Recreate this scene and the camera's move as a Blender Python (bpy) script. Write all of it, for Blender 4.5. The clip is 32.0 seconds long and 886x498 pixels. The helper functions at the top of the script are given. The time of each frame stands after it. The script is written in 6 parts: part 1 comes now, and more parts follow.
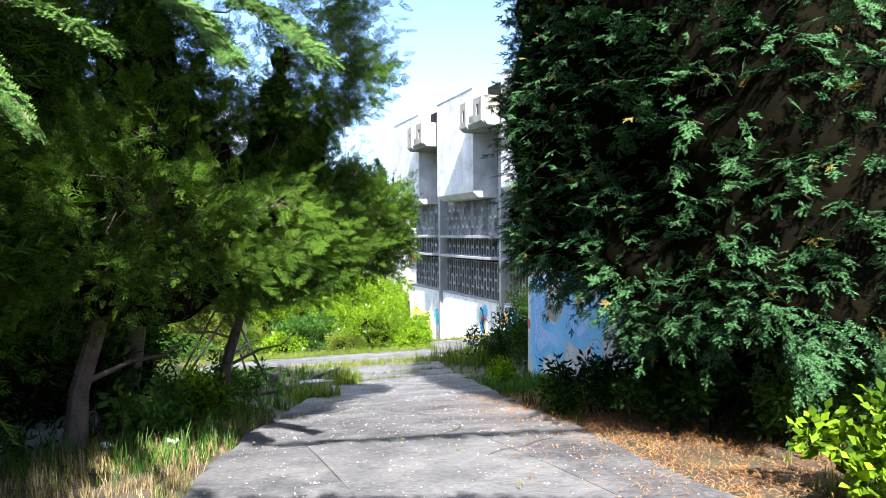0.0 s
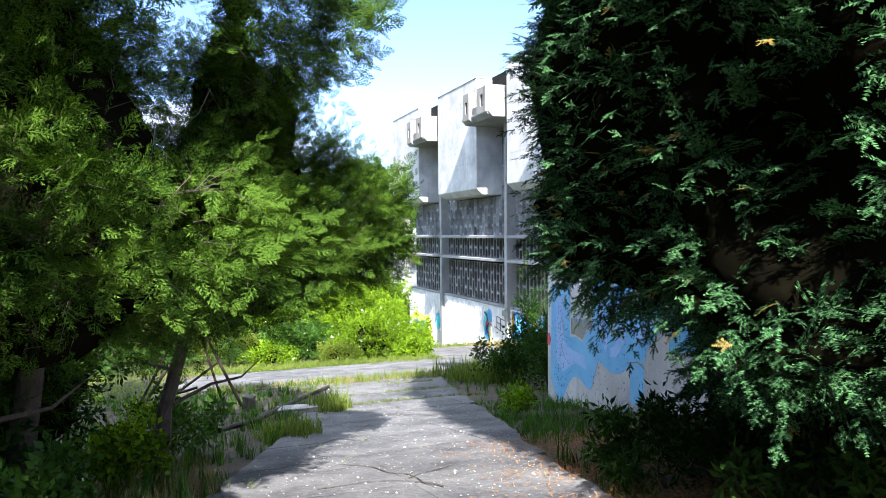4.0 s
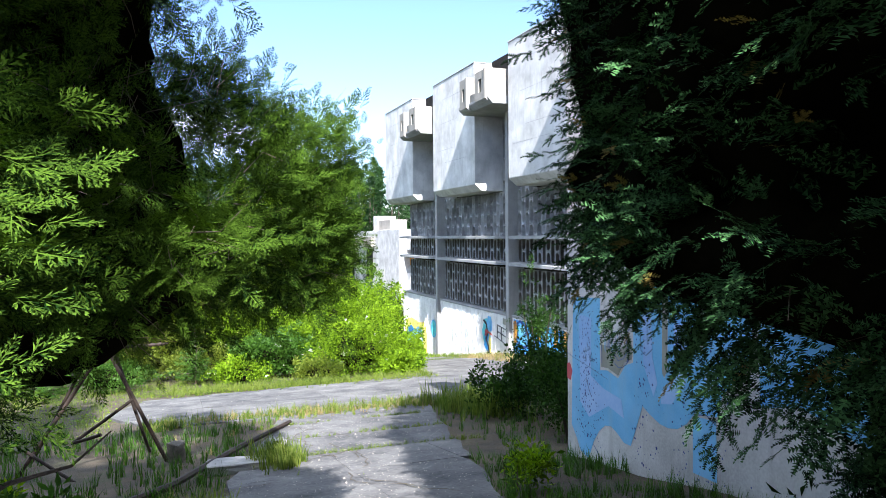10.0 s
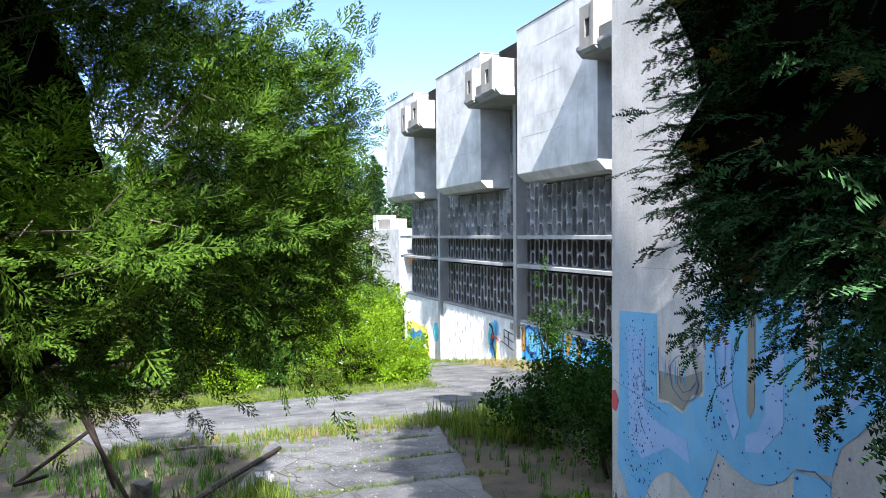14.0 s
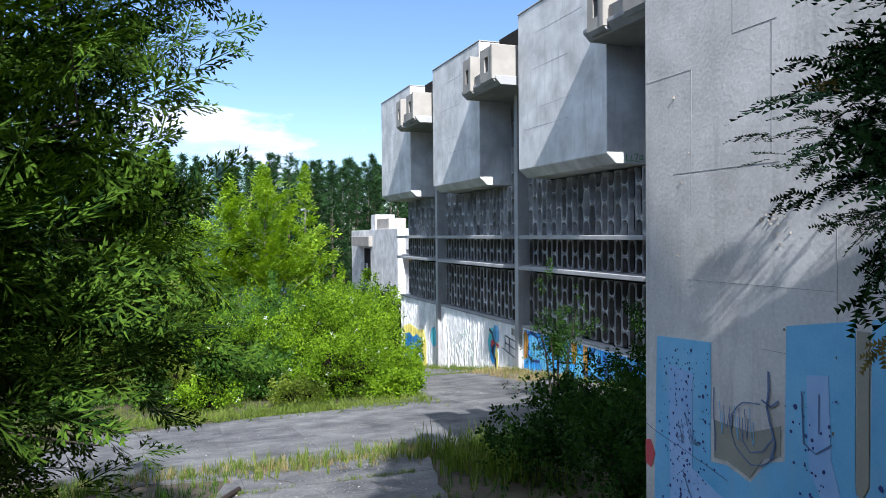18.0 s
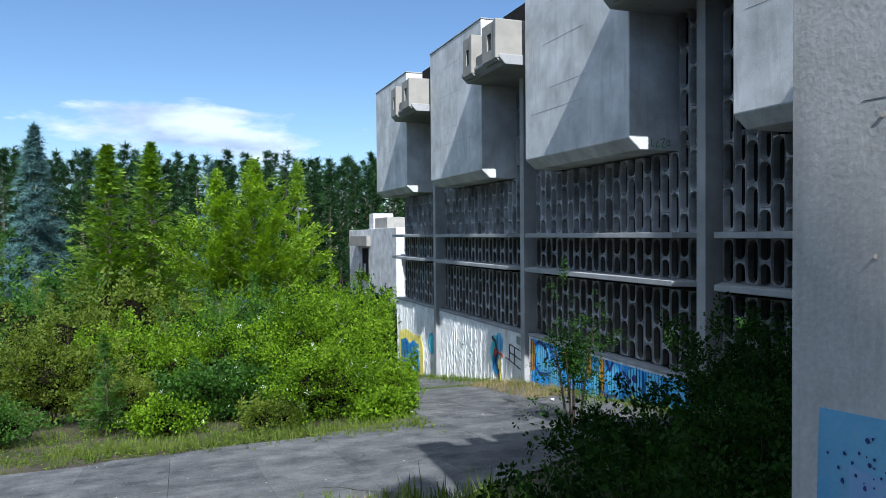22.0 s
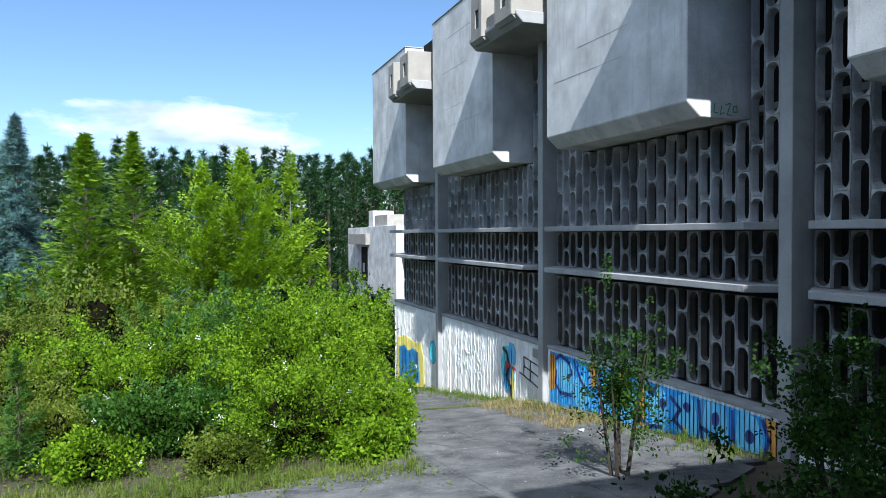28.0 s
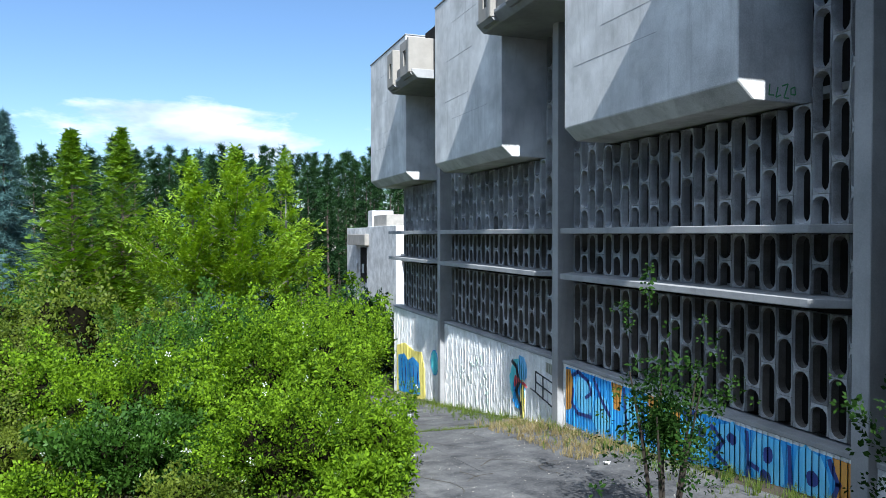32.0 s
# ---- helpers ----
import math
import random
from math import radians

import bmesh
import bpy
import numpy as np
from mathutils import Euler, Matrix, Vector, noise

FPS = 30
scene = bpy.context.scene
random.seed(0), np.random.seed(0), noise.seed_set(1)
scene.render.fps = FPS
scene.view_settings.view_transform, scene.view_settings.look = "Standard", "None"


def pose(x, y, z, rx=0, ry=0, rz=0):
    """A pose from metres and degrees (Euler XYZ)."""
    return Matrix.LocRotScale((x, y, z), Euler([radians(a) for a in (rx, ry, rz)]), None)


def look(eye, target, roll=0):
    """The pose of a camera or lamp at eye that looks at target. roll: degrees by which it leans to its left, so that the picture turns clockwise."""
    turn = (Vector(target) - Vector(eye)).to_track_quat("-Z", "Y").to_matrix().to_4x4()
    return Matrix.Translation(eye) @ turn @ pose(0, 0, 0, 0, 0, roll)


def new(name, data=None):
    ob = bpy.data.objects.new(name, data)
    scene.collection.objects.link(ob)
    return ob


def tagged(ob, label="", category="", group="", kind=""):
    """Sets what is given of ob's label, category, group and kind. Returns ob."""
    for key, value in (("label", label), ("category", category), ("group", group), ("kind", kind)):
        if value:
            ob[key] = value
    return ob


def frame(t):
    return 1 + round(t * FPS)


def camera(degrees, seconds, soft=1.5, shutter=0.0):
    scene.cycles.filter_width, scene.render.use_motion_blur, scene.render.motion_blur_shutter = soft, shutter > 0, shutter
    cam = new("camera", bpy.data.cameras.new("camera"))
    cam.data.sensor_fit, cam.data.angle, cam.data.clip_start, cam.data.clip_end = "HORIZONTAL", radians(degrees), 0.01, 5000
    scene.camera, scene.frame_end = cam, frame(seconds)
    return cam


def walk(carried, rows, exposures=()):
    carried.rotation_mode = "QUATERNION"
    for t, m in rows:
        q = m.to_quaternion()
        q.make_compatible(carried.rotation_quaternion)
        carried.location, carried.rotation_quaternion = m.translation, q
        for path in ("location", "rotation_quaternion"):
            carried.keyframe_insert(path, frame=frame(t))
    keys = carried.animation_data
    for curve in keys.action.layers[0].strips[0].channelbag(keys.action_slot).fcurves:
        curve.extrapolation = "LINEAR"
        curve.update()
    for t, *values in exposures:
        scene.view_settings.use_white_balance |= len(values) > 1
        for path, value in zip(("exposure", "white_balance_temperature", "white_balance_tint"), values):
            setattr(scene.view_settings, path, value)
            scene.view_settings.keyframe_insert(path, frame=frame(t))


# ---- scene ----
cam = camera(63.8, 32.0, 0.85)
ROWS = [
    (0, -13.686, -37.564, 4.854, -20.47, -1.26, 0.29),
    (0.5, -13.587, -37.367, 4.850, -20.48, -1.26, 0.31),
    (1, -13.506, -37.153, 4.849, -20.47, -1.30, 0.34),
    (1.5, -13.436, -36.920, 4.851, -20.47, -1.31, 0.37),
    (2, -13.371, -36.666, 4.850, -20.46, -1.30, 0.37),
    (2.5, -13.300, -36.396, 4.848, -20.47, -1.28, 0.38),
    (3, -13.215, -36.114, 4.847, -20.46, -1.30, 0.38),
    (3.5, -13.111, -35.823, 4.844, -20.46, -1.28, 0.40),
    (5.5, -12.607, -34.636, 4.843, -20.42, -1.26, 0.44),
    (6, -12.467, -34.358, 4.835, -20.41, -1.26, 0.44),
    (6.5, -12.336, -34.098, 4.824, -20.41, -1.23, 0.47),
    (7, -12.222, -33.864, 4.816, -20.41, -1.23, 0.49),
    (7.5, -12.140, -33.654, 4.810, -20.42, -1.20, 0.45),
    (8, -12.066, -33.454, 4.801, -20.42, -1.17, 0.47),
    (8.5, -11.998, -33.275, 4.794, -20.46, -1.15, 0.46),
    (9, -11.930, -33.106, 4.787, -20.46, -1.12, 0.44),
    (9.5, -11.851, -32.942, 4.778, -20.48, -1.10, 0.45),
    (10, -11.767, -32.772, 4.770, -20.49, -1.11, 0.45),
    (10.5, -11.700, -32.602, 4.770, -20.50, -1.10, 0.48),
    (11, -11.669, -32.424, 4.772, -20.52, -1.10, 0.49),
    (11.5, -11.651, -32.239, 4.765, -20.53, -1.08, 0.50),
    (12, -11.624, -32.047, 4.757, -20.54, -1.08, 0.47),
    (12.5, -11.572, -31.850, 4.760, -20.54, -1.09, 0.46),
    (13, -11.513, -31.638, 4.763, -20.56, -1.11, 0.46),
    (13.5, -11.460, -31.435, 4.774, -20.57, -1.13, 0.44),
    (14, -11.408, -31.240, 4.780, -20.57, -1.16, 0.37),
    (14.5, -11.344, -31.065, 4.788, -20.56, -1.20, 0.38),
    (16.5, -11.000, -30.377, 4.797, -20.59, -1.20, 0.52),
    (17, -10.905, -30.160, 4.791, -20.57, -1.20, 0.49),
    (17.5, -10.789, -29.926, 4.798, -20.55, -1.21, 0.50),
    (18, -10.661, -29.680, 4.793, -20.50, -1.19, 0.47),
    (18.5, -10.530, -29.416, 4.801, -20.50, -1.21, 0.45),
    (19, -10.407, -29.125, 4.802, -20.49, -1.20, 0.45),
    (19.5, -10.288, -28.846, 4.798, -20.47, -1.19, 0.48),
    (20, -10.177, -28.552, 4.786, -20.47, -1.18, 0.44),
    (20.5, -10.045, -28.266, 4.776, -20.46, -1.17, 0.47),
    (21, -9.920, -27.967, 4.766, -20.45, -1.18, 0.47),
    (21.5, -9.795, -27.660, 4.747, -20.45, -1.16, 0.42),
    (22, -9.678, -27.334, 4.721, -20.43, -1.18, 0.42),
    (22.5, -9.543, -27.018, 4.685, -20.41, -1.17, 0.41),
    (23, -9.415, -26.691, 4.654, -20.40, -1.16, 0.41),
    (23.5, -9.278, -26.397, 4.629, -20.37, -1.17, 0.40),
    (24, -9.151, -26.115, 4.598, -20.34, -1.18, 0.38),
    (24.5, -9.025, -25.847, 4.577, -20.32, -1.18, 0.37),
    (25, -8.912, -25.583, 4.559, -20.30, -1.18, 0.37),
    (25.5, -8.818, -25.321, 4.556, -20.30, -1.20, 0.36),
    (27.5, -8.561, -24.260, 4.543, -20.29, -1.22, 0.24),
    (28, -8.492, -23.994, 4.544, -20.28, -1.20, 0.20),
    (28.5, -8.417, -23.738, 4.548, -20.27, -1.20, 0.16),
    (29, -8.335, -23.493, 4.550, -20.27, -1.20, 0.15),
    (29.5, -8.255, -23.259, 4.561, -20.26, -1.18, 0.14),
    (30, -8.179, -23.024, 4.568, -20.26, -1.16, 0.15),
    (30.5, -8.102, -22.790, 4.573, -20.25, -1.15, 0.13),
    (31, -8.029, -22.554, 4.584, -20.27, -1.14, 0.12),
    (31.5, -7.970, -22.329, 4.592, -20.27, -1.17, 0.11),
    (32, -7.900, -22.123, 4.595, -20.27, -1.19, 0.09),
]
walk(cam, [(t, pose(x, y, z, 90 + pitch, roll, yaw)) for t, x, y, z, yaw, pitch, roll in ROWS],
     [(0.0, 2.4, 5900, 14), (8.0, 2.22, 5800, 13), (13.0, 2.08, 5800, 13), (16.5, 1.85, 5700, 13), (18.0, 1.3, 5600, 12), (19.5, 0.82, 5400, 8), (22.0, 0.8, 5400, 8), (24.0, 1.15, 5500, 8), (32.0, 1.1, 5450, 8)])

# ---- world, sun ----
SUN_WAY = Vector((0.17, 1.06, -1.0)).normalized()
sun = new("sun", bpy.data.lights.new("sun", "SUN"))
sun.data.energy, sun.data.angle, sun.data.color = 5.0, radians(0.55), (1.0, 0.93, 0.82)
sun.matrix_world = look((-20, -60, 60), Vector((-20, -60, 60)) + SUN_WAY)

world = bpy.data.worlds.new("world")
scene.world = world
world.use_nodes = True
wn, wl = world.node_tree.nodes, world.node_tree.links
wn.clear()
sky = wn.new("ShaderNodeTexSky")
sky.sky_type, sky.sun_disc = "NISHITA", False
sky.sun_elevation = math.asin(-SUN_WAY.z)
sky.sun_rotation = math.atan2(-SUN_WAY.x, -SUN_WAY.y)
sky.air_density, sky.dust_density, sky.ozone_density = 1.0, 0.3, 2.2
w_co = wn.new("ShaderNodeTexCoord")
w_map = wn.new("ShaderNodeMapping")
w_map.inputs["Scale"].default_value = (1.0, 1.0, 3.2)
w_noise = wn.new("ShaderNodeTexNoise")
w_noise.inputs["Scale"].default_value, w_noise.inputs["Detail"].default_value = 3.1, 9.0
w_noise.inputs["Roughness"].default_value = 0.6
w_sep = wn.new("ShaderNodeSeparateXYZ")
w_band = wn.new("ShaderNodeValToRGB")     # clouds lie low over the horizon
for e, (p, v) in zip((w_band.color_ramp.elements[0], w_band.color_ramp.elements[1], w_band.color_ramp.elements.new(0.17), w_band.color_ramp.elements.new(0.21)),
                     ((0.0, 0.16), (0.26, -0.6), (0.165, 0.10), (0.205, -0.16))):
    e.position, e.color = p, (v + 0.3, v + 0.3, v + 0.3, 1)
w_add = wn.new("ShaderNodeMath")
w_add.operation = "ADD"
w_cov = wn.new("ShaderNodeValToRGB")
w_cov.color_ramp.elements[0].position, w_cov.color_ramp.elements[1].position = 0.92, 1.10
w_mix = wn.new("ShaderNodeMix")
w_mix.data_type = "RGBA"
w_fine = wn.new("ShaderNodeTexNoise")
w_fine.inputs["Scale"].default_value, w_fine.inputs["Detail"].default_value = 9.0, 8.0
w_cloud = wn.new("ShaderNodeValToRGB")
w_cloud.color_ramp.elements[0].position, w_cloud.color_ramp.elements[1].position = 0.34, 0.62
w_cloud.color_ramp.elements[0].color, w_cloud.color_ramp.elements[1].color = (4.3, 5.1, 6.2, 1), (8.6, 9.0, 9.4, 1)
w_bg = wn.new("ShaderNodeBackground")
w_bg.inputs["Strength"].default_value = 0.07
w_out = wn.new("ShaderNodeOutputWorld")
wl.new(w_co.outputs["Generated"], w_map.inputs["Vector"])
wl.new(w_map.outputs["Vector"], w_noise.inputs["Vector"])
wl.new(w_map.outputs["Vector"], w_fine.inputs["Vector"])
wl.new(w_fine.outputs["Fac"], w_cloud.inputs["Fac"])
wl.new(w_co.outputs["Generated"], w_sep.inputs[0])
wl.new(w_sep.outputs["Z"], w_band.inputs["Fac"])
wl.new(w_noise.outputs["Fac"], w_add.inputs[0])
wl.new(w_band.outputs["Color"], w_add.inputs[1])
wl.new(w_add.outputs[0], w_cov.inputs["Fac"])
wl.new(w_cov.outputs["Color"], w_mix.inputs["Factor"])
wl.new(sky.outputs["Color"], w_mix.inputs["A"])
wl.new(w_cloud.outputs[0], w_mix.inputs["B"])
wl.new(w_mix.outputs["Result"], w_bg.inputs["Color"])
wl.new(w_bg.outputs[0], w_out.inputs[0])

# ---- materials ----
def material(name, dark, light, scale=4.0, rough=0.8, bump=0.3, fine=60.0, stain=0.0, stain_colour=(0.1, 0.1, 0.09), streak=0.0, island=0.0, piece=0.0, leaf=0.0, metal=0.0, bump_size=0.01, shine=None):
    """Two tones at a coarse and a fine scale, optional stains, downward streaks, change from piece to piece, and light that passes through leaves."""
    m = bpy.data.materials.new(name)
    m.use_nodes = True
    n, l = m.node_tree.nodes, m.node_tree.links
    b = n["Principled BSDF"]
    b.inputs["Roughness"].default_value, b.inputs["Metallic"].default_value = rough, metal
    b.inputs["Specular IOR Level"].default_value = shine if shine is not None else (0.18 if leaf else 0.4)
    co = n.new("ShaderNodeTexCoord")
    geo = n.new("ShaderNodeNewGeometry")
    big = n.new("ShaderNodeTexNoise")
    big.inputs["Scale"].default_value, big.inputs["Detail"].default_value, big.inputs["Roughness"].default_value = scale, 6.0, 0.6
    l.new(geo.outputs["Position"], big.inputs["Vector"])
    small = n.new("ShaderNodeTexNoise")
    small.inputs["Scale"].default_value, small.inputs["Detail"].default_value = fine, 4.0
    l.new(geo.outputs["Position"], small.inputs["Vector"])
    mix = n.new("ShaderNodeMath")
    mix.operation = "MULTIPLY_ADD"
    mix.inputs[1].default_value, mix.inputs[2].default_value = 0.35, -0.17
    l.new(small.outputs["Fac"], mix.inputs[0])
    add = n.new("ShaderNodeMath")
    add.operation = "ADD"
    l.new(mix.outputs[0], add.inputs[0])
    l.new(big.outputs["Fac"], add.inputs[1])
    value = add.outputs[0]
    for amount, source in ((island, geo.outputs["Random Per Island"]), (piece, None)):
        if amount:
            if source is None:
                source = n.new("ShaderNodeObjectInfo").outputs["Random"]
            k = n.new("ShaderNodeMath")
            k.operation = "MULTIPLY_ADD"
            k.inputs[1].default_value, k.inputs[2].default_value = amount, -amount / 2
            l.new(source, k.inputs[0])
            a2 = n.new("ShaderNodeMath")
            a2.operation = "ADD"
            l.new(value, a2.inputs[0])
            l.new(k.outputs[0], a2.inputs[1])
            value = a2.outputs[0]
    ramp = n.new("ShaderNodeValToRGB")
    ramp.color_ramp.elements[0].position, ramp.color_ramp.elements[1].position = 0.28, 0.72
    ramp.color_ramp.elements[0].color, ramp.color_ramp.elements[1].color = (*dark, 1), (*light, 1)
    l.new(value, ramp.inputs["Fac"])
    colour = ramp.outputs["Color"]
    for amount, size in ((stain, (0.5, 0.5, 0.5)), (streak, (2.2, 2.2, 0.22))):
        if amount:
            mp = n.new("ShaderNodeMapping")
            mp.inputs["Scale"].default_value = size
            l.new(geo.outputs["Position"], mp.inputs["Vector"])
            t = n.new("ShaderNodeTexNoise")
            t.inputs["Scale"].default_value, t.inputs["Detail"].default_value, t.inputs["Roughness"].default_value = 2.6, 7.0, 0.66
            l.new(mp.outputs[0], t.inputs["Vector"])
            r = n.new("ShaderNodeValToRGB")
            r.color_ramp.elements[0].position, r.color_ramp.elements[1].position = 0.52, 0.76
            r.color_ramp.elements[1].color = (amount, amount, amount, 1)
            l.new(t.outputs["Fac"], r.inputs["Fac"])
            mc = n.new("ShaderNodeMix")
            mc.data_type = "RGBA"
            mc.inputs["B"].default_value = (*stain_colour, 1)
            l.new(r.outputs["Color"], mc.inputs["Factor"])
            l.new(colour, mc.inputs["A"])
            colour = mc.outputs["Result"]
    l.new(colour, b.inputs["Base Color"])
    if bump:
        bp = n.new("ShaderNodeBump")
        bp.inputs["Strength"].default_value, bp.inputs["Distance"].default_value = bump, bump_size
        l.new(add.outputs[0], bp.inputs["Height"])
        l.new(bp.outputs[0], b.inputs["Normal"])
    if leaf:
        tr = n.new("ShaderNodeBsdfTranslucent")
        hsv = n.new("ShaderNodeHueSaturation")
        hsv.inputs["Saturation"].default_value, hsv.inputs["Value"].default_value = 1.1, 1.5
        l.new(colour, hsv.inputs["Color"])
        l.new(hsv.outputs[0], tr.inputs["Color"])
        ms = n.new("ShaderNodeMixShader")
        ms.inputs[0].default_value = leaf
        l.new(b.outputs[0], ms.inputs[1])
        l.new(tr.outputs[0], ms.inputs[2])
        l.new(ms.outputs[0], n["Material Output"].inputs["Surface"])
    return m


CONCRETE = material("concrete_weathered", (0.36, 0.355, 0.345), (0.70, 0.69, 0.675), 0.9, 0.85, 0.5, 38, 0.6, (0.31, 0.30, 0.285), 0.65)
CONCRETE_GREY = material("concrete_grey", (0.22, 0.22, 0.22), (0.35, 0.345, 0.34), 1.1, 0.88, 0.35, 50, 0.35, (0.17, 0.165, 0.16), 0.4)
CONCRETE_WARM = material("concrete_warm", (0.22, 0.203, 0.178), (0.32, 0.297, 0.262), 1.3, 0.85, 0.3, 50, 0.3, (0.32, 0.29, 0.25), 0.3)
CONCRETE_SCREEN = material("concrete_screen", (0.15, 0.148, 0.145), (0.44, 0.44, 0.44), 1.6, 0.88, 0.5, 60, 0.6, (0.09, 0.085, 0.075), 0.6, piece=0.3)
RIBBED = material("ribbed_plinth_paint", (0.62, 0.61, 0.59), (0.90, 0.89, 0.87), 2.2, 0.9, 1.0, 22, 0.4, (0.42, 0.40, 0.37), 0.45, bump_size=0.03)
# near-black: the shade behind screens and in hollows put into the colour
INTERIOR = material("interior_shade_black", (0.012, 0.011, 0.010), (0.035, 0.032, 0.03), 1.0, 0.95, 0.1, shine=0.1)
ROOFING = material("roof_felt", (0.10, 0.10, 0.10), (0.2, 0.2, 0.19), 1.0, 0.9, 0.2)
PAVING = material("paving_concrete", (0.030, 0.030, 0.033), (0.125, 0.122, 0.120), 1.5, 0.95, 1.0, 24, 0.6, (0.21, 0.204, 0.195), 0, piece=0.12, bump_size=0.03)
SOIL = material("soil_and_litter", (0.026, 0.021, 0.014), (0.082, 0.062, 0.038), 1.6, 0.95, 1.0, 50, 0.5, (0.05, 0.075, 0.02), bump_size=0.05)
KERBSTONE = material("kerb_stone", (0.13, 0.13, 0.122), (0.33, 0.32, 0.305), 3, 0.9, 0.6, 50, 0.4, (0.08, 0.09, 0.06))
# weathered stone, its colour darkened to stand for part shade
STONE_DARK = material("weathered_stone_shaded", (0.035, 0.033, 0.028), (0.13, 0.12, 0.105), 7, 0.95, 0.8, 60, 0.5, (0.03, 0.035, 0.02))
RUST = material("rusty_steel", (0.015, 0.011, 0.009), (0.045, 0.030, 0.022), 8, 0.75, 0.4, 90, metal=0.3)
BARK = material("bark", (0.045, 0.033, 0.025), (0.13, 0.10, 0.08), 7, 0.95, 1.0, 60, bump_size=0.03)
STEM_DARK = material("dark_stems", (0.02, 0.017, 0.013), (0.06, 0.05, 0.04), 8, 0.95, 0.4, 60, shine=0.1)
BARK_PALE = material("pale_bark", (0.16, 0.14, 0.12), (0.30, 0.27, 0.24), 6, 0.95, 0.8, 60)
LITTER = material("paper_litter", (0.6, 0.6, 0.58), (0.8, 0.8, 0.78), 9, 0.7, 0.2)
PAINT_BLUE = material("spray_paint_blue", (0.03, 0.24, 0.62), (0.09, 0.42, 0.84), 1.5, 0.6, 0.2, 50, 0.25, (0.35, 0.45, 0.5))
PAINT_PALE = material("spray_paint_pale_blue", (0.13, 0.40, 0.70), (0.24, 0.55, 0.82), 1.6, 0.7, 0.2, 60, 0.3, (0.36, 0.46, 0.52), 0.3)
PAINT_NAVY = material("spray_paint_navy", (0.02, 0.035, 0.16), (0.05, 0.07, 0.28), 3, 0.6, 0.1)
PAINT_BLACK = material("spray_paint_black", (0.02, 0.02, 0.025), (0.06, 0.06, 0.065), 3, 0.6, 0.1)
PAINT_CYAN = material("spray_paint_cyan", (0.10, 0.55, 0.62), (0.25, 0.72, 0.75), 3, 0.6, 0.1)
PAINT_ORANGE = material("spray_paint_orange", (0.50, 0.20, 0.03), (0.75, 0.38, 0.08), 3, 0.6, 0.1)
PAINT_YELLOW = material("spray_paint_yellow", (0.65, 0.55, 0.12), (0.8, 0.7, 0.2), 3, 0.6, 0.1)
PAINT_RED = material("spray_paint_red", (0.45, 0.05, 0.06), (0.6, 0.1, 0.12), 3, 0.6, 0.1)
PAINT_GREEN = material("spray_paint_green", (0.06, 0.22, 0.08), (0.1, 0.3, 0.12), 3, 0.6, 0.1)
YEW = material("yew_needles", (0.003, 0.011, 0.005), (0.056, 0.130, 0.046), 1.6, 0.8, 0, 30, island=0.6, leaf=0.04, shine=0.03)
DEAD_SPRAY = material("dead_yellow_sprays", (0.10, 0.075, 0.015), (0.22, 0.17, 0.04), 3.0, 0.7, 0, 30, island=0.4, leaf=0.15)
THUJA = material("thuja_sprays", (0.004, 0.015, 0.002), (0.064, 0.118, 0.012), 1.3, 0.75, 0, 25, island=0.5, leaf=0.12, shine=0.04)
HEDGE = material("hedge_leaves", (0.022, 0.056, 0.003), (0.19, 0.31, 0.012), 0.9, 0.55, 0, 20, island=0.45, leaf=0.36, shine=0.08)
SHRUB = material("shrub_leaves", (0.018, 0.052, 0.006), (0.07, 0.15, 0.02), 1.2, 0.5, 0, 20, island=0.35, leaf=0.35)
OLIVE = material("olive_shrub_leaves", (0.035, 0.062, 0.005), (0.15, 0.19, 0.022), 0.8, 0.55, 0, 20, island=0.4, leaf=0.35)
LIME = material("lime_green_leaves", (0.10, 0.18, 0.01), (0.26, 0.38, 0.03), 0.9, 0.5, 0, 20, island=0.35, leaf=0.4)
SPRUCE = material("blue_spruce_needles", (0.03, 0.07, 0.068), (0.12, 0.20, 0.19), 0.8, 0.75, 0, 20, island=0.35, leaf=0.1, shine=0.05)
PINE = material("pine_needles", (0.010, 0.028, 0.010), (0.040, 0.085, 0.026), 0.35, 0.8, 0, 10, island=0.4, leaf=0.1, shine=0.05)
GRASS = material("grass_blades", (0.05, 0.09, 0.01), (0.17, 0.21, 0.04), 0.7, 0.6, 0, 20, island=0.45, leaf=0.35)
STRAW = material("dry_grass", (0.15, 0.115, 0.05), (0.32, 0.26, 0.125), 1.0, 0.7, 0, 20, island=0.4, leaf=0.25)
BLOSSOM = material("white_blossom", (0.65, 0.66, 0.6), (0.82, 0.82, 0.78), 3, 0.6, 0, 20, leaf=0.2)
CEDAR = material("cedar_needles", (0.025, 0.065, 0.014), (0.10, 0.175, 0.042), 2.0, 0.7, 0, 25, island=0.4, leaf=0.15, shine=0.05)
DARKLEAF = material("dark_glossy_leaves", (0.010, 0.030, 0.012), (0.035, 0.075, 0.03), 1.0, 0.4, 0, 20, island=0.3, leaf=0.15)
PAINT_LILAC = material("spray_paint_lilac", (0.26, 0.44, 0.76), (0.38, 0.55, 0.82), 3, 0.7, 0.1, 30, 0.4, (0.2, 0.42, 0.72))
PAINT_OCHRE = material("spray_paint_ochre", (0.24, 0.25, 0.22), (0.34, 0.33, 0.27), 3, 0.7, 0.1)
PAINT_SKY = material("spray_paint_sky", (0.12, 0.50, 0.84), (0.26, 0.66, 0.92), 2, 0.6, 0.1)
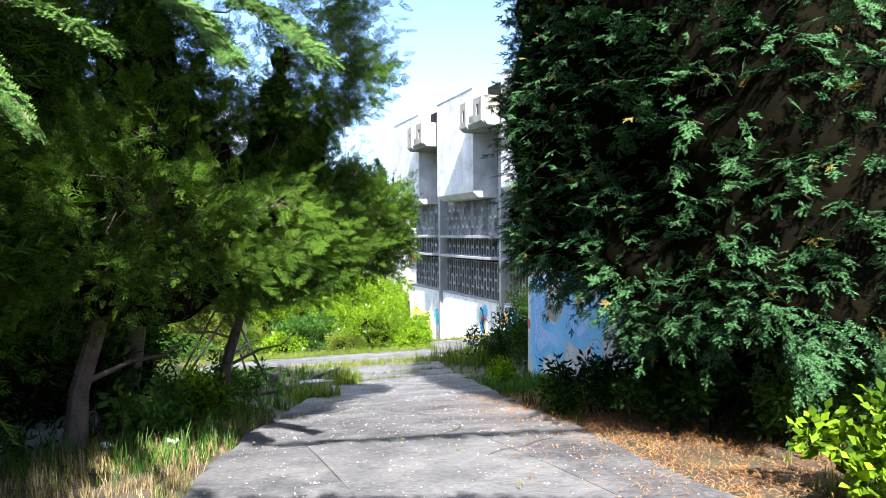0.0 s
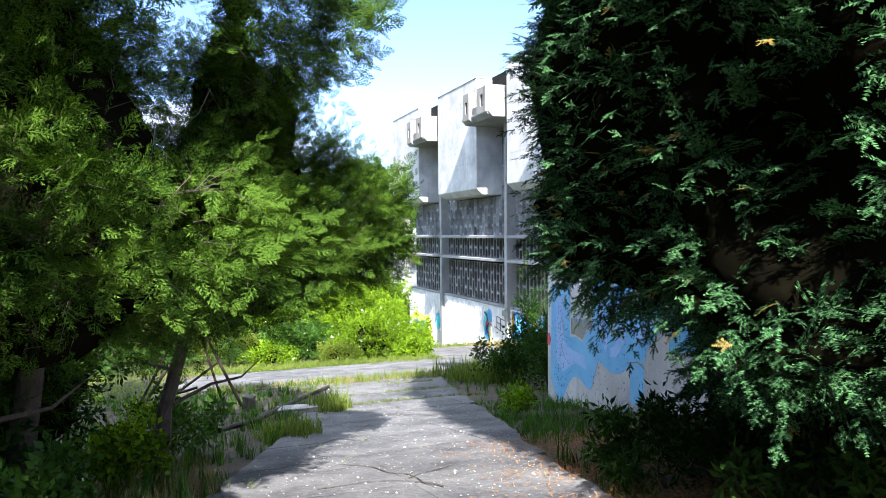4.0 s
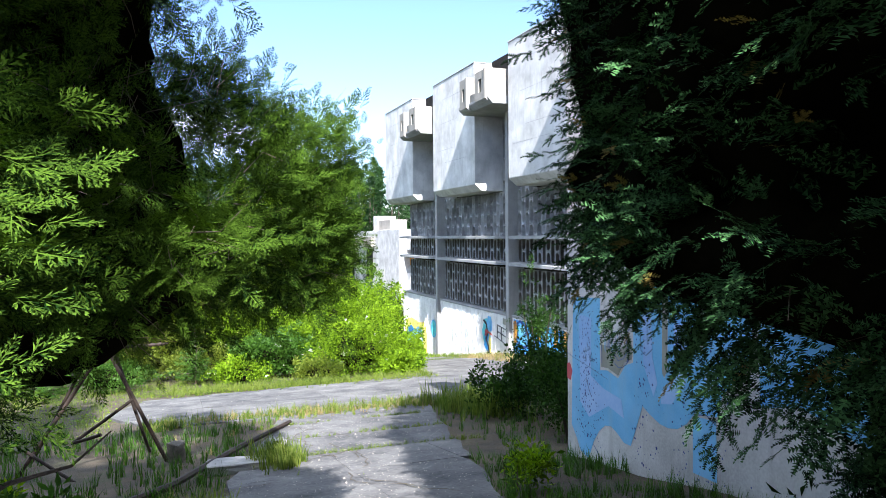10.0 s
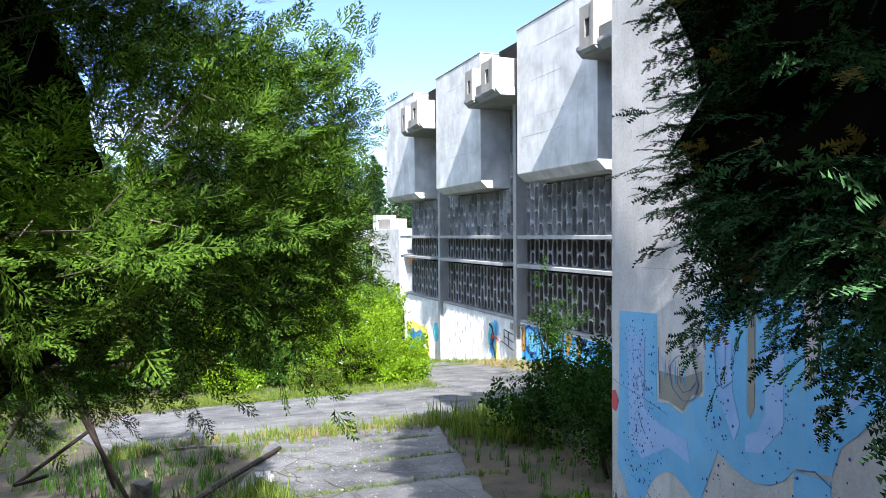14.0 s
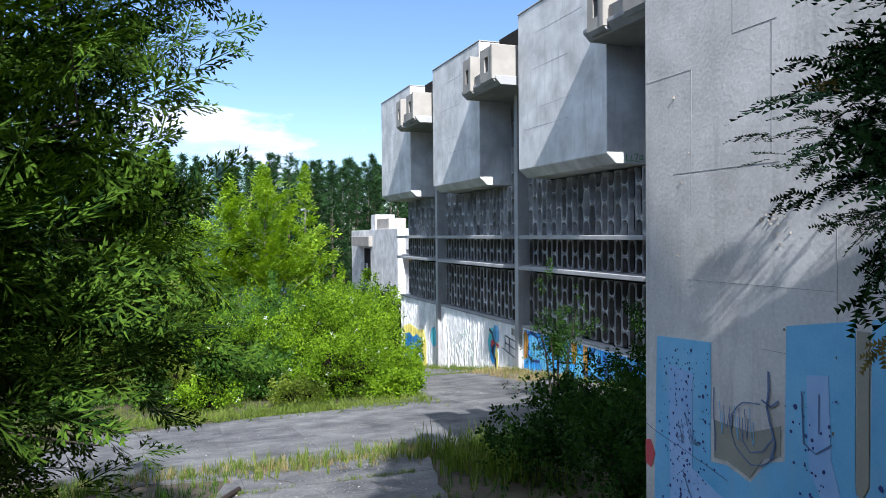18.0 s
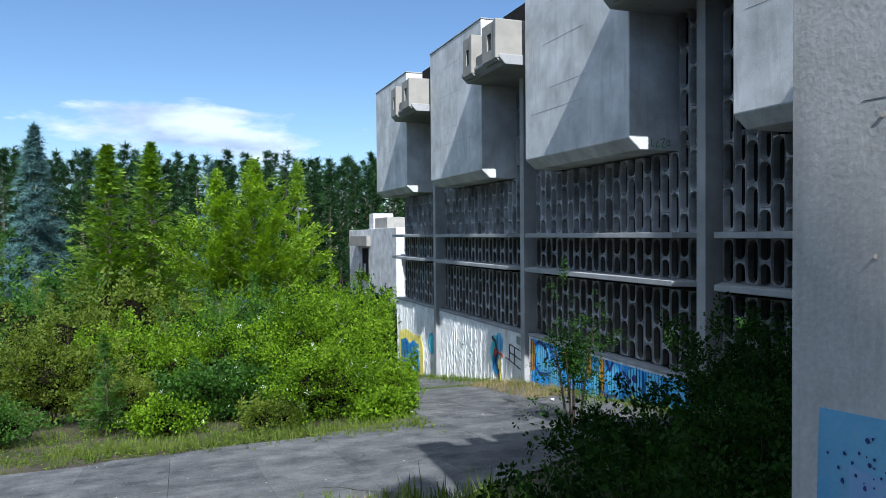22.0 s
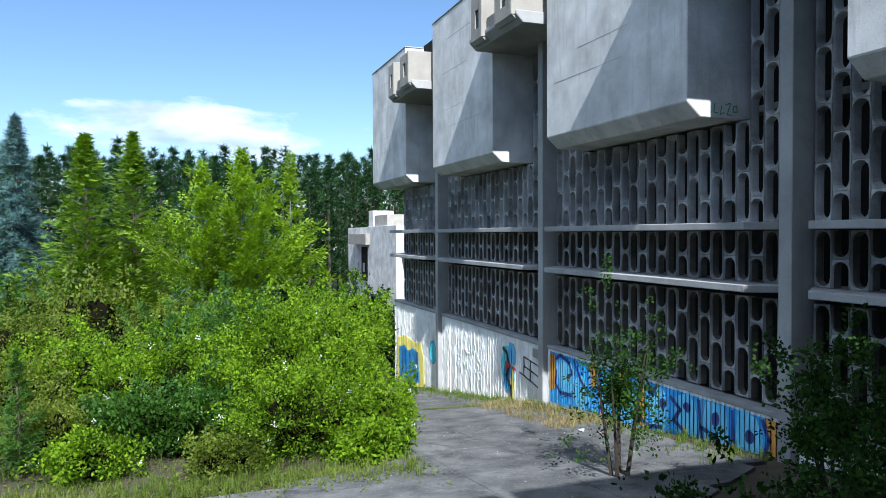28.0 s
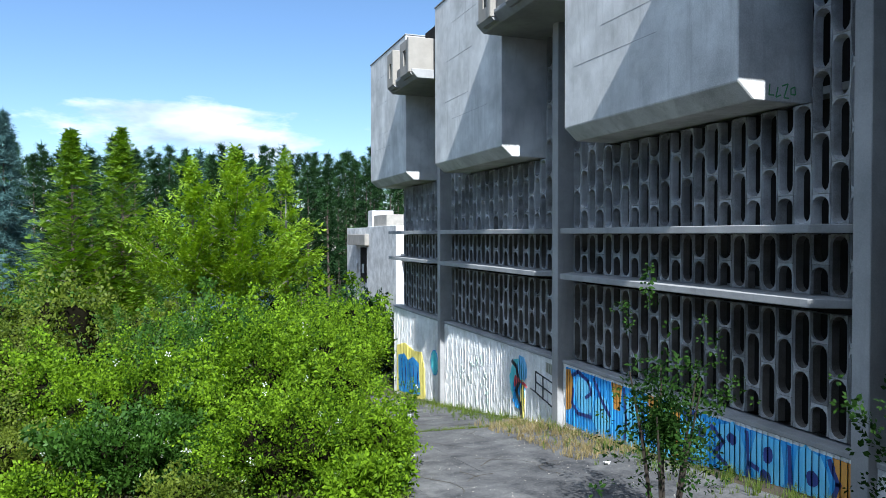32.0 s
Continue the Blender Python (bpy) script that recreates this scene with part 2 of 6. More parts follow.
PAINT_FAINT = material("spray_paint_faint_green", (0.36, 0.46, 0.40), (0.5, 0.58, 0.5), 3, 0.7, 0.1)
CYPRESS = material("cypress_sprays", (0.045, 0.10, 0.006), (0.18, 0.28, 0.025), 0.8, 0.55, 0, 12, island=0.25, leaf=0.3)
PAINT_SLATE = material("spray_paint_slate", (0.10, 0.15, 0.30), (0.16, 0.22, 0.38), 3, 0.7, 0.1)
# near-black: dead foliage with the shade inside crowns put into its colour
INNER = material("dead_foliage_and_shade", (0.003, 0.003, 0.002), (0.009, 0.008, 0.0045), 3.0, 1.0, 0, 20, island=0.3, shine=0.0)
# shrub leaves with the shade they grow in put into the colour
SHADELEAF = material("leaves_darkened_for_shade", (0.006, 0.020, 0.004), (0.034, 0.076, 0.012), 1.2, 0.7, 0, 20, island=0.35, leaf=0.2, shine=0.06)
# darker brown-grey lining for the holes of the lower screen rows
DARK_LINING = material("concrete_dark_lining", (0.06, 0.054, 0.047), (0.17, 0.155, 0.14), 1.6, 0.95, 0.3, 60, shine=0.1)
NEEDLES = material("fallen_needles", (0.13, 0.06, 0.02), (0.34, 0.18, 0.065), 2.0, 0.9, 0, 20, island=0.4, shine=0.1)

# ---- mesh helpers ----
def mesh_ob(name, bm, mat, parent=None, label="", smooth=False):
    """Links a bmesh as one mesh object."""
    me = bpy.data.meshes.new(name)
    bmesh.ops.recalc_face_normals(bm, faces=bm.faces)
    bm.to_mesh(me)
    bm.free()
    if mat:
        me.materials.append(mat)
    if smooth:
        me.shade_smooth()
    ob = new(name, me)
    if parent:
        ob.parent = parent
    if label:
        ob["label"] = label
    return ob


def part(name, bm, mat, parent, label="", smooth=False):
    return mesh_ob(name, bm, mat, parent, label, smooth)


def thing(name, place, label, category, group="", kind=""):
    e = new(name)
    e.location = place
    return tagged(e, label, category, group, kind)


def box(bm, x0, x1, y0, y1, z0, z1, bevel=0.0):
    """A box with its edges taken off, added to bm."""
    vs = bmesh.ops.create_cube(bm, size=1.0, matrix=Matrix.Translation(((x0 + x1) / 2, (y0 + y1) / 2, (z0 + z1) / 2)) @ Matrix.Diagonal((x1 - x0, y1 - y0, z1 - z0, 1)))["verts"]
    if bevel:
        es = list({e for v in vs for e in v.link_edges})
        bmesh.ops.bevel(bm, geom=es, offset=bevel, segments=1, profile=0.5, affect="EDGES")
    return bm


def prism(bm, outline, axis, a, b):
    """Extrudes an outline (pairs) along an axis from a to b. axis x: pairs are (y, z); y: (x, z); z: (x, y)."""
    def at(p, s):
        return {"x": (s, p[0], p[1]), "y": (p[0], s, p[1]), "z": (p[0], p[1], s)}[axis]
    lo, hi = [bm.verts.new(at(p, a)) for p in outline], [bm.verts.new(at(p, b)) for p in outline]
    k = len(outline)
    for i in range(k):
        bm.faces.new((lo[i], lo[(i + 1) % k], hi[(i + 1) % k], hi[i]))
    bm.faces.new(lo[::-1])
    bm.faces.new(hi)
    return bm


def tube(bm, points, radii, sides=7):
    """A tapered tube along points."""
    rings = []
    for i, p in enumerate(points):
        d = (Vector(points[min(i + 1, len(points) - 1)]) - Vector(points[max(i - 1, 0)])).normalized()
        u = d.orthogonal().normalized()
        w = d.cross(u)
        r = radii[i] if hasattr(radii, "__len__") else radii
        rings.append([bm.verts.new(Vector(p) + (u * math.cos(2 * math.pi * k / sides) + w * math.sin(2 * math.pi * k / sides)) * r) for k in range(sides)])
    for a, b in zip(rings, rings[1:]):
        for k in range(sides):
            bm.faces.new((a[k], a[(k + 1) % sides], b[(k + 1) % sides], b[k]))
    bm.faces.new(rings[0][::-1])
    bm.faces.new(rings[-1])
    return bm


# height of the ground, which falls away along +y
GY = [-90, -60, -45, -38, -32, -28, -23, -20.5, -15, -11, -7, -2, 1, 8, 20, 40, 100, 400]
GZ = [4.6, 4.4, 3.9, 3.6, 3.13, 2.5, 1.74, 1.5, 0.8, 0.35, -0.1, -0.9, -1.4, -2.4, -3.6, -5, -6, -6]


def ground_z(x, y):
    ys = np.asarray(y, float)
    z = (np.interp(ys - 1.2, GY, GZ) + np.interp(ys, GY, GZ) * 2 + np.interp(ys + 1.2, GY, GZ)) / 4
    return z


def gz(x, y):
    return float(ground_z(x, y))


# ---- foliage: many small pieces in one mesh ----
def scatter(name, mat, template, places, frames, sizes, parent=None, label="", smooth=False):
    """Lays a template (verts, faces of one length) at every place, turned by a 3 x 3 frame and sized."""
    tv, tf = np.asarray(template[0], float), np.asarray(template[1], int)
    n, k = len(places), len(tv)
    v = np.einsum("nij,kj->nki", frames, tv) * np.asarray(sizes, float)[:, None, None] + np.asarray(places)[:, None, :]
    f = (tf[None] + (np.arange(n) * k)[:, None, None]).reshape(-1, tf.shape[1])
    me = bpy.data.meshes.new(name)
    me.vertices.add(n * k)
    me.vertices.foreach_set("co", v.astype(np.float32).ravel())
    me.loops.add(f.size)
    me.loops.foreach_set("vertex_index", f.astype(np.int32).ravel())
    me.polygons.add(len(f))
    me.polygons.foreach_set("loop_start", np.arange(0, f.size, f.shape[1], dtype=np.int32))
    me.update(calc_edges=True)
    me.materials.append(mat)
    ob = new(name, me)
    if parent:
        ob.parent = parent
    if label:
        ob["label"] = label
    return ob


def frames_along(d, up=(0, 0, 1), roll=0.0, rng=None):
    """Frames whose y axis follows d and whose z axis leans to up, turned about d by up to roll."""
    d = d / np.linalg.norm(d, axis=1, keepdims=True)
    u = np.broadcast_to(np.asarray(up, float), d.shape)
    x = np.cross(d, u)
    x /= np.linalg.norm(x, axis=1, keepdims=True) + 1e-9
    z = np.cross(x, d)
    if roll:
        a = rng.uniform(-roll, roll, len(d))[:, None]
        x, z = x * np.cos(a) + z * np.sin(a), z * np.cos(a) - x * np.sin(a)
    return np.stack([x, d, z], axis=2)


def yew_spray():
    """A flat shoot with needles on both sides of its stem and of four side shoots. Length 1."""
    r = random.Random(5)
    v, f = [], []

    def stem(o, d, length, n, needle):
        d = np.array(d) / np.linalg.norm(d)
        s = np.array((d[1], -d[0], 0))
        for i in range(n):
            t = length * (i + 0.5) / n
            c = np.array(o) + d * t + np.array((0, 0, -0.12 * t * t))
            for side in (-1, 1):
                tip = c + (s * side * 0.9 + d * r.uniform(0.3, 0.6)) * needle * (1 - 0.5 * (i / n) ** 3) + np.array((0, 0, r.uniform(-0.02, 0.04)))
                w = d * 0.5 * length / n
                k = len(v)
                v.extend((c - w, c + w, tip))
                f.append((k, k + 1, k + 2))
    stem((0, 0, 0), (0, 1, 0), 1.0, 11, 0.15)
    for y, a, le in ((0.15, 0.8, 0.5), (0.28, -0.85, 0.5), (0.48, 0.75, 0.36)):
        stem((0, y, 0), (math.sin(a), math.cos(a), -0.1), le, 5, 0.14)
    return v, f


def thuja_spray():
    """A flat fan: a stem with side branchlets, each forked into short scaly tips. Length 1."""
    r = random.Random(17)
    v, f = [], []

    def blade(o, a, le, w, dz=0.0):
        d = np.array((math.sin(a), math.cos(a), dz))
        s = np.array((d[1], -d[0], 0.0)) * w
        o = np.array(o, float)
        k = len(v)
        v.extend((o - s * 0.8, o + d * le * 0.35 + s, o + d * le))
        f.append((k, k + 1, k + 2))
        return o, d
    blade((0, 0, 0), 0, 1.0, 0.02)
    for i in range(10):
        y = 0.06 + 0.085 * i
        side = 1 if i % 2 else -1
        le = 0.5 * (1 - 0.66 * y) * r.uniform(0.75, 1.15)
        a = side * (0.85 - 0.35 * y) + r.uniform(-0.1, 0.1)
        o, d = blade((0, y, 0), a, le, 0.022, r.uniform(-0.2, 0.2))
        for j in range(5 if i < 7 else 2):
            t = 0.22 + 0.15 * j
            blade(o + d * le * t, a + (0.5 if j % 2 else -0.5) + r.uniform(-0.15, 0.15), le * (0.46 - 0.22 * t), 0.03, r.uniform(-0.25, 0.25))
    return v, f


def leaf_clump(n=7, seed=3, slim=0.3):
    """A twig's worth of folded leaves. Reach 1."""
    r = random.Random(seed)
    v, f = [], []
    for i in range(n):
        a, e = 2 * math.pi * i / n * 2.4 + r.uniform(-0.4, 0.4), r.uniform(-0.35, 0.6)
        d = Vector((math.cos(a) * math.cos(e), math.sin(a) * math.cos(e), math.sin(e)))
        o = d * r.uniform(0.1, 0.5) + Vector((0, 0, r.uniform(-0.35, 0.35)))
        s = d.cross(Vector((0, 0, 1))).normalized()
        up = s.cross(d).normalized()
        le = r.uniform(0.5, 0.75)
        k = len(v)
        v.extend((o, o + d * le * 0.5 + s * slim * le + up * 0.05, o + d * le - up * 0.1 * le, o + d * le * 0.5 - s * slim * le + up * 0.05))
        f.append((k, k + 1, k + 2, k + 3))
    return [tuple(p) for p in v], f


def needle_tuft(n=9, seed=5, width=0.05):
    r = random.Random(seed)
    v, f = [], []
    for i in range(n):
        a, e = 2 * math.pi * i / n + r.uniform(-0.3, 0.3), r.uniform(-0.2, 0.9)
        d = Vector((math.cos(a) * math.cos(e), math.sin(a) * math.cos(e), math.sin(e))) + Vector((0, 0.5, 0))
        d.normalize()
        s = d.cross(Vector((r.uniform(-1, 1), r.uniform(-1, 1), 1))).normalized() * width
        k = len(v)
        v.extend((-s, s, d * r.uniform(0.7, 1.0)))
        f.append((k, k + 1, k + 2))
    return [tuple(p) for p in v], f


def grass_tuft(n=8, seed=7, lean=0.35, width=0.018):
    r = random.Random(seed)
    v, f = [], []
    for i in range(n):
        a = r.uniform(0, 2 * math.pi)
        o = Vector((r.uniform(-0.16, 0.16), r.uniform(-0.16, 0.16), 0))
        out = Vector((math.cos(a), math.sin(a), 0))
        s = Vector((-out.y, out.x, 0)) * width
        h, le = r.uniform(0.55, 1.0), r.uniform(0.3, 1.0) * lean
        m, t = o + out * le * 0.35 + Vector((0, 0, h * 0.6)), o + out * le * 1.2 + Vector((0, 0, h))
        k = len(v)
        v.extend((o - s, o + s, m + s * 0.7, m - s * 0.7))
        f.append((k, k + 1, k + 2, k + 3))
        k = len(v)
        v.extend((m - s * 0.7, m + s * 0.7, t + s * 0.1, t - s * 0.1))
        f.append((k, k + 1, k + 2, k + 3))
    return [tuple(p) for p in v], f


T_YEW, T_THUJA, T_NEEDLE, T_GRASS = yew_spray(), thuja_spray(), needle_tuft(), grass_tuft()
T_LEAF, T_LEAF_SLIM = leaf_clump(), leaf_clump(8, 11, 0.17)

# ---- ground ----
def build_ground():
    xs = sorted(set(np.round(np.concatenate([np.linspace(-400, -40, 10), np.linspace(-38, 16, 90), np.linspace(20, 400, 10)]), 3)))
    ys = sorted(set(np.round(np.concatenate([np.linspace(-90, -46, 8), np.linspace(-44, 14, 110), np.linspace(16, 60, 16), np.linspace(70, 420, 12)]), 3)))
    bm = bmesh.new()
    grid = []
    for y in ys:
        row = []
        for x in xs:
            n = noise.noise(Vector((x * 0.35, y * 0.35, 0))) * 0.10 + noise.noise(Vector((x * 1.3, y * 1.3, 4))) * 0.035
            off = min(1.0, max(0.0, abs(x + 12 - (y + 32) * 0.25) - 1.2) / 2) if y < -19 else 0.35
            row.append(bm.verts.new((x, y, gz(x, y) - 0.03 + n * (0.25 + off * 0.75))))
        grid.append(row)
    for a, b in zip(grid, grid[1:]):
        for i in range(len(a) - 1):
            bm.faces.new((a[i], a[i + 1], b[i + 1], b[i]))
    return tagged(mesh_ob("ground", bm, SOIL, smooth=True), "sloping ground of brown soil, moss and fallen needles", "ground", kind="structure")


build_ground()

# ---- the concrete building ----
P, BOX_W, Z_BOX, Z_TOP = 8.4, 5.16, 6.9, 11.98
Z_LOW, Z_HIGH, Z_PLINTH = 3.53, 4.60, 1.48
X_COL, X_SCREEN, X_LEDGE, X_PLINTH = 0.75, 1.15, 0.50, 0.90


def column_y(k):
    """The middle of the column at the near end of bay k."""
    return (k - 1) * P + 1.75


def build_box(k):
    y0 = k * P
    t = thing("cantilever_box", (0, y0, Z_BOX), "pale weathered board-marked concrete box cantilevered over the screens", "building part", "concrete boxes of the facade", "structure")
    bm = bmesh.new()
    prism(bm, [(0, 0), (0.31, -0.27), (1.5, -0.27), (1.5, Z_TOP - Z_BOX), (0, Z_TOP - Z_BOX)], "y", 0, -BOX_W)
    bmesh.ops.bevel(bm, geom=bm.edges[:], offset=0.018, segments=1, affect="EDGES")
    part("shell", bm, CONCRETE, t)
    bm = bmesh.new()
    box(bm, -0.02, 1.5, -BOX_W - 0.02, 0.02, Z_TOP - Z_BOX + 0.002, Z_TOP - Z_BOX + 0.05, 0.01)
    part("coping", bm, CONCRETE_GREY, t, "thin grey coping on the top edge")
    # lines left by the formwork
    rnd = random.Random(k)
    for z in (1.25, 1.85, 3.1, 4.2):
        a = -rnd.uniform(0.2, 1.8)
        b = a - rnd.uniform(1.6, 3.0)
        bm = bmesh.new()
        box(bm, -0.003, 0.004, max(b, -BOX_W + 0.05), a, z, z + 0.009)
        part("formwork_joint", bm, CONCRETE_GREY, t)
    return t


def build_balcony(k):
    """Two boxes with a slotted front and a closed cheek to the south, a low sill between them."""
    t = thing("balcony", (0, k * P - 5.5, 9.75), "small warm-grey concrete balcony with slotted fronts and closed cheeks", "balcony", "balconies between the boxes", "structure")
    bm = bmesh.new()
    prism(bm, [(-0.72, 0.20), (-0.52, 0.0), (1.6, 0.0), (1.6, 0.30), (-0.72, 0.30)], "y", 0.335, -2.66)
    bmesh.ops.bevel(bm, geom=bm.edges[:], offset=0.015, segments=1, affect="EDGES")
    part("floor_slab", bm, CONCRETE_GREY, t, "grey underside with a sloping front")
    for a, b, foot, top in ((0.0, 0.74, 0.13, 1.31), (1.57, 2.58, 0.2, 1.31)):
        bm = bmesh.new()
        m0, m1 = a + (b - a) * 0.36, a + (b - a) * 0.66
        for p, q, z0, z1 in ((a, m0, foot, top), (m1, b - 0.002, foot, top), (m0, m1, foot, foot + 0.3), (m0, m1, foot + 0.8, top)):
            box(bm, -0.80, -0.62, -q, -p, z0, z1)
        part("slotted_panel", bm, CONCRETE_WARM, t)
        bm = bmesh.new()
        box(bm, -0.82, 1.6 if a else 0.3, -b - 0.02, -b + 0.16, foot - 0.02, top + 0.04, 0.02)
        part("cheek_wall", bm, CONCRETE_WARM, t, "board-marked cheek wall in warm grey")
        bm = bmesh.new()
        box(bm, -0.62, 0.3, -a - 0.14, -a, foot, top - 0.02, 0.015)
        part("inner_cheek", bm, CONCRETE_WARM, t)
        bm = bmesh.new()
        prism(bm, [(-0.80, foot), (-0.70, foot - 0.09), (0.3, foot - 0.09), (0.3, foot)], "y", -a - 0.004, -b)
        part("foot_slab", bm, CONCRETE_GREY, t)
    bm = bmesh.new()
    box(bm, -0.66, -0.54, -1.565, -0.745, 0.3, 0.62)
    part("sill", bm, CONCRETE_WARM, t)
    # near-black wall stands for the shade at the back of the balcony
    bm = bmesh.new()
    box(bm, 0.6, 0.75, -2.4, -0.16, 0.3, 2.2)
    part("back_wall", bm, INTERIOR, t, "wall behind the balcony, near-black for the shade there")
    return t


def block_mesh(kind, lining):
    """A screen block with an upright hole with round ends. Kinds: full, foot (upper half), head (lower half)."""
    W, H, D, ry = 0.334, 0.93, 0.165, 0.130
    z0, z1 = {"full": (0, H), "foot": (0, H / 2), "head": (0, H / 2)}[kind]
    m, seg = 0.035, 6
    outline = []
    if kind == "full":
        for i in range(seg + 1):
            a = math.pi * i / seg
            outline.append((ry * math.cos(a), H - m - ry + ry * math.sin(a)))
        for i in range(seg + 1):
            a = math.pi + math.pi * i / seg
            outline.append((ry * math.cos(a), m + ry + ry * math.sin(a)))
    elif kind == "foot":
        for i in range(seg + 1):
            a = math.pi * i / seg
            outline.append((ry * math.cos(a), H / 2 - m - ry + ry * math.sin(a)))
        outline += [(-ry, 0.012), (ry, 0.012)]
    else:
        outline += [(ry, H / 2 - 0.012), (-ry, H / 2 - 0.012)]
        for i in range(seg + 1):
            a = math.pi + math.pi * i / seg
            outline.append((ry * math.cos(a), m + ry + ry * math.sin(a)))
    zc = (z0 + z1) / 2
    def edge(p):
        # the point of the block's rim in the direction of a hole's point
        y, z = p
        if abs(y) > ry * 0.98:
            return (math.copysign(W / 2 - 0.003, y), z)
        s = W / 2 - 0.003
        return (max(-s, min(s, y * 1.31)), z1 - 0.003 if z > zc else z0 + 0.003)
    bm = bmesh.new()
    rings = []
    # rim front, hole front (flared), hole middle, hole back, rim back
    for x, inner, grow in ((0.012, False, 0), (0.0, True, 0.022), (0.035, True, 0.008), (D, True, -0.012), (D, False, 0)):
        ring = []
        for p in outline:
            if inner:
                y, z = p
                cy, cz = 0.0, max(z0 + ry + m, min(z1 - ry - m, z)) if kind == "full" else z
                s = 1 + grow / ry
                q = (y * s, cz + (z - cz) * s)
            else:
                q = edge(p)
            ring.append(bm.verts.new((x, q[0], q[1])))
        rings.append(ring)
    k = len(outline)
    for j, (a, b) in enumerate(zip(rings, rings[1:] + rings[:1])):
        for i in range(k):
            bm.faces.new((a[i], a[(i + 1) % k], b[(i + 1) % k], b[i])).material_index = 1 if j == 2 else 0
    bmesh.ops.recalc_face_normals(bm, faces=bm.faces)
    me = bpy.data.meshes.new("block")
    bm.to_mesh(me)
    bm.free()
    me.materials.append(CONCRETE_SCREEN)
    me.materials.append(lining)
    return me


BLOCKS = {(k, m.name): block_mesh(k, m) for k in ("full", "foot", "head") for m in (CONCRETE_SCREEN, DARK_LINING)}


def build_screen(k, y_a, y_b):
    """The pierced screens of one bay, between y_a (far) and y_b (near)."""
    t = thing("block_screen", (X_SCREEN, y_a, Z_PLINTH), "screen of grey concrete blocks pierced by upright round-ended holes", "block screen", "pierced screens of the facade", "structure")
    W, H = 0.334, 0.93
    cols = int((y_a - y_b) / W)
    gap = ((y_a - y_b) - cols * W) / 2
    def lay(kind, c, z):
        ob = new("block", BLOCKS[kind, (CONCRETE_SCREEN if z > Z_HIGH - Z_PLINTH else DARK_LINING).name])
        ob.parent = t
        ob.location = (0, -(gap + (c + 0.5) * W), z)
    near = k * P - BOX_W                  # past the box the screen runs to the roof
    for c in range(cols):
        y = y_a - gap - (c + 0.5) * W
        for z0, z1 in ((Z_PLINTH + 0.06, Z_LOW), (Z_LOW + 0.13, Z_HIGH), (Z_HIGH + 0.13, Z_TOP - 0.2 if y < near - 0.18 or y > k * P + 0.2 else 6.75)):
            z = z0 - Z_PLINTH
            end = z1 - Z_PLINTH
            if c % 2:
                lay("foot", c, z)
                z += H / 2
            while z + H <= end + 0.06:
                lay("full", c, z)
                z += H
            if z + H / 2 <= end + 0.12:
                lay("head", c, z)
    return t


def build_ledge(k, y_a, y_b, z, name="sun_ledge"):
    bm = bmesh.new()
    prism(bm, [(X_LEDGE, y_a - 0.55), (X_LEDGE, y_b + 0.5), (X_SCREEN, y_b + 0.02), (X_SCREEN + 0.2, y_b + 0.02), (X_SCREEN + 0.2, y_a - 0.02), (X_SCREEN, y_a - 0.02)], "z", z, z + 0.13)
    bmesh.ops.bevel(bm, geom=bm.edges[:], offset=0.012, segments=1, affect="EDGES")
    return tagged(mesh_ob(name, bm, CONCRETE_GREY), "thin grey concrete ledge with tapered ends across the screen", "ledge", "ledges of the facade", "structure")


RIBS = {}


def build_plinth(k, y_a, y_b):
    """A plinth wall of rough broken upright ribs, with a cap."""
    z_ground = min(gz(0, y_a), gz(0, y_b)) - 0.4
    t = thing("plinth_wall", (X_PLINTH, y_a, 0), "white-painted ribbed concrete plinth wall, stained and sprayed with graffiti", "wall", "plinth walls of the facade", "structure")
    rnd = random.Random(40 + k)
    n = int((y_a - y_b) / 0.12)
    step = (y_a - y_b) / n
    bm = bmesh.new()
    box(bm, 0.02, 0.35, -(y_a - y_b), 0, z_ground, Z_PLINTH - 0.06)
    part("wall_core", bm, RIBBED, t)
    bm = bmesh.new()
    bands = []
    for i in range(n):
        y = -i * step
        d = rnd.uniform(-0.005, 0.005)
        bands += [(y - step * 0.06, y - step * 0.66, d), (y - step * 0.66, y - step * 1.06, 0.02)]
        zs = np.linspace(z_ground, Z_PLINTH - 0.06, 22)
        rings = []
        for z in zs:
            e, w = d + rnd.uniform(0.0, 0.016), rnd.uniform(-0.006, 0.006)
            z = z + rnd.uniform(-0.03, 0.03) if zs[0] < z < zs[-1] else z
            rings.append([bm.verts.new(q) for q in ((0.022, y - step * 0.04, z), (e, y - step * 0.12 + w, z), (e, y - step * 0.6 + w, z), (0.022, y - step * 0.68, z))])
        for p, q in zip(rings, rings[1:]):
            for j in range(3):
                bm.faces.new((p[j], p[j + 1], q[j + 1], q[j]))
        bm.faces.new(rings[-1])
    part("ribbed_face", bm, RIBBED, t)
    RIBS[t.name] = bands
    bm = bmesh.new()
    box(bm, -0.02, 0.4, -(y_a - y_b), 0, Z_PLINTH - 0.058, Z_PLINTH + 0.03, 0.012)
    part("cap", bm, CONCRETE_GREY, t, "grey concrete cap")
    return t


def build_column(y):
    bm = bmesh.new()
    box(bm, X_COL, X_SCREEN + 0.3, y - 0.14, y + 0.14, gz(1, y) - 0.5, Z_TOP - 0.1, 0.012)
    return tagged(mesh_ob("facade_column", bm, CONCRETE_GREY), "slender grey concrete column streaked by rain", "column", "columns of the facade", "structure")


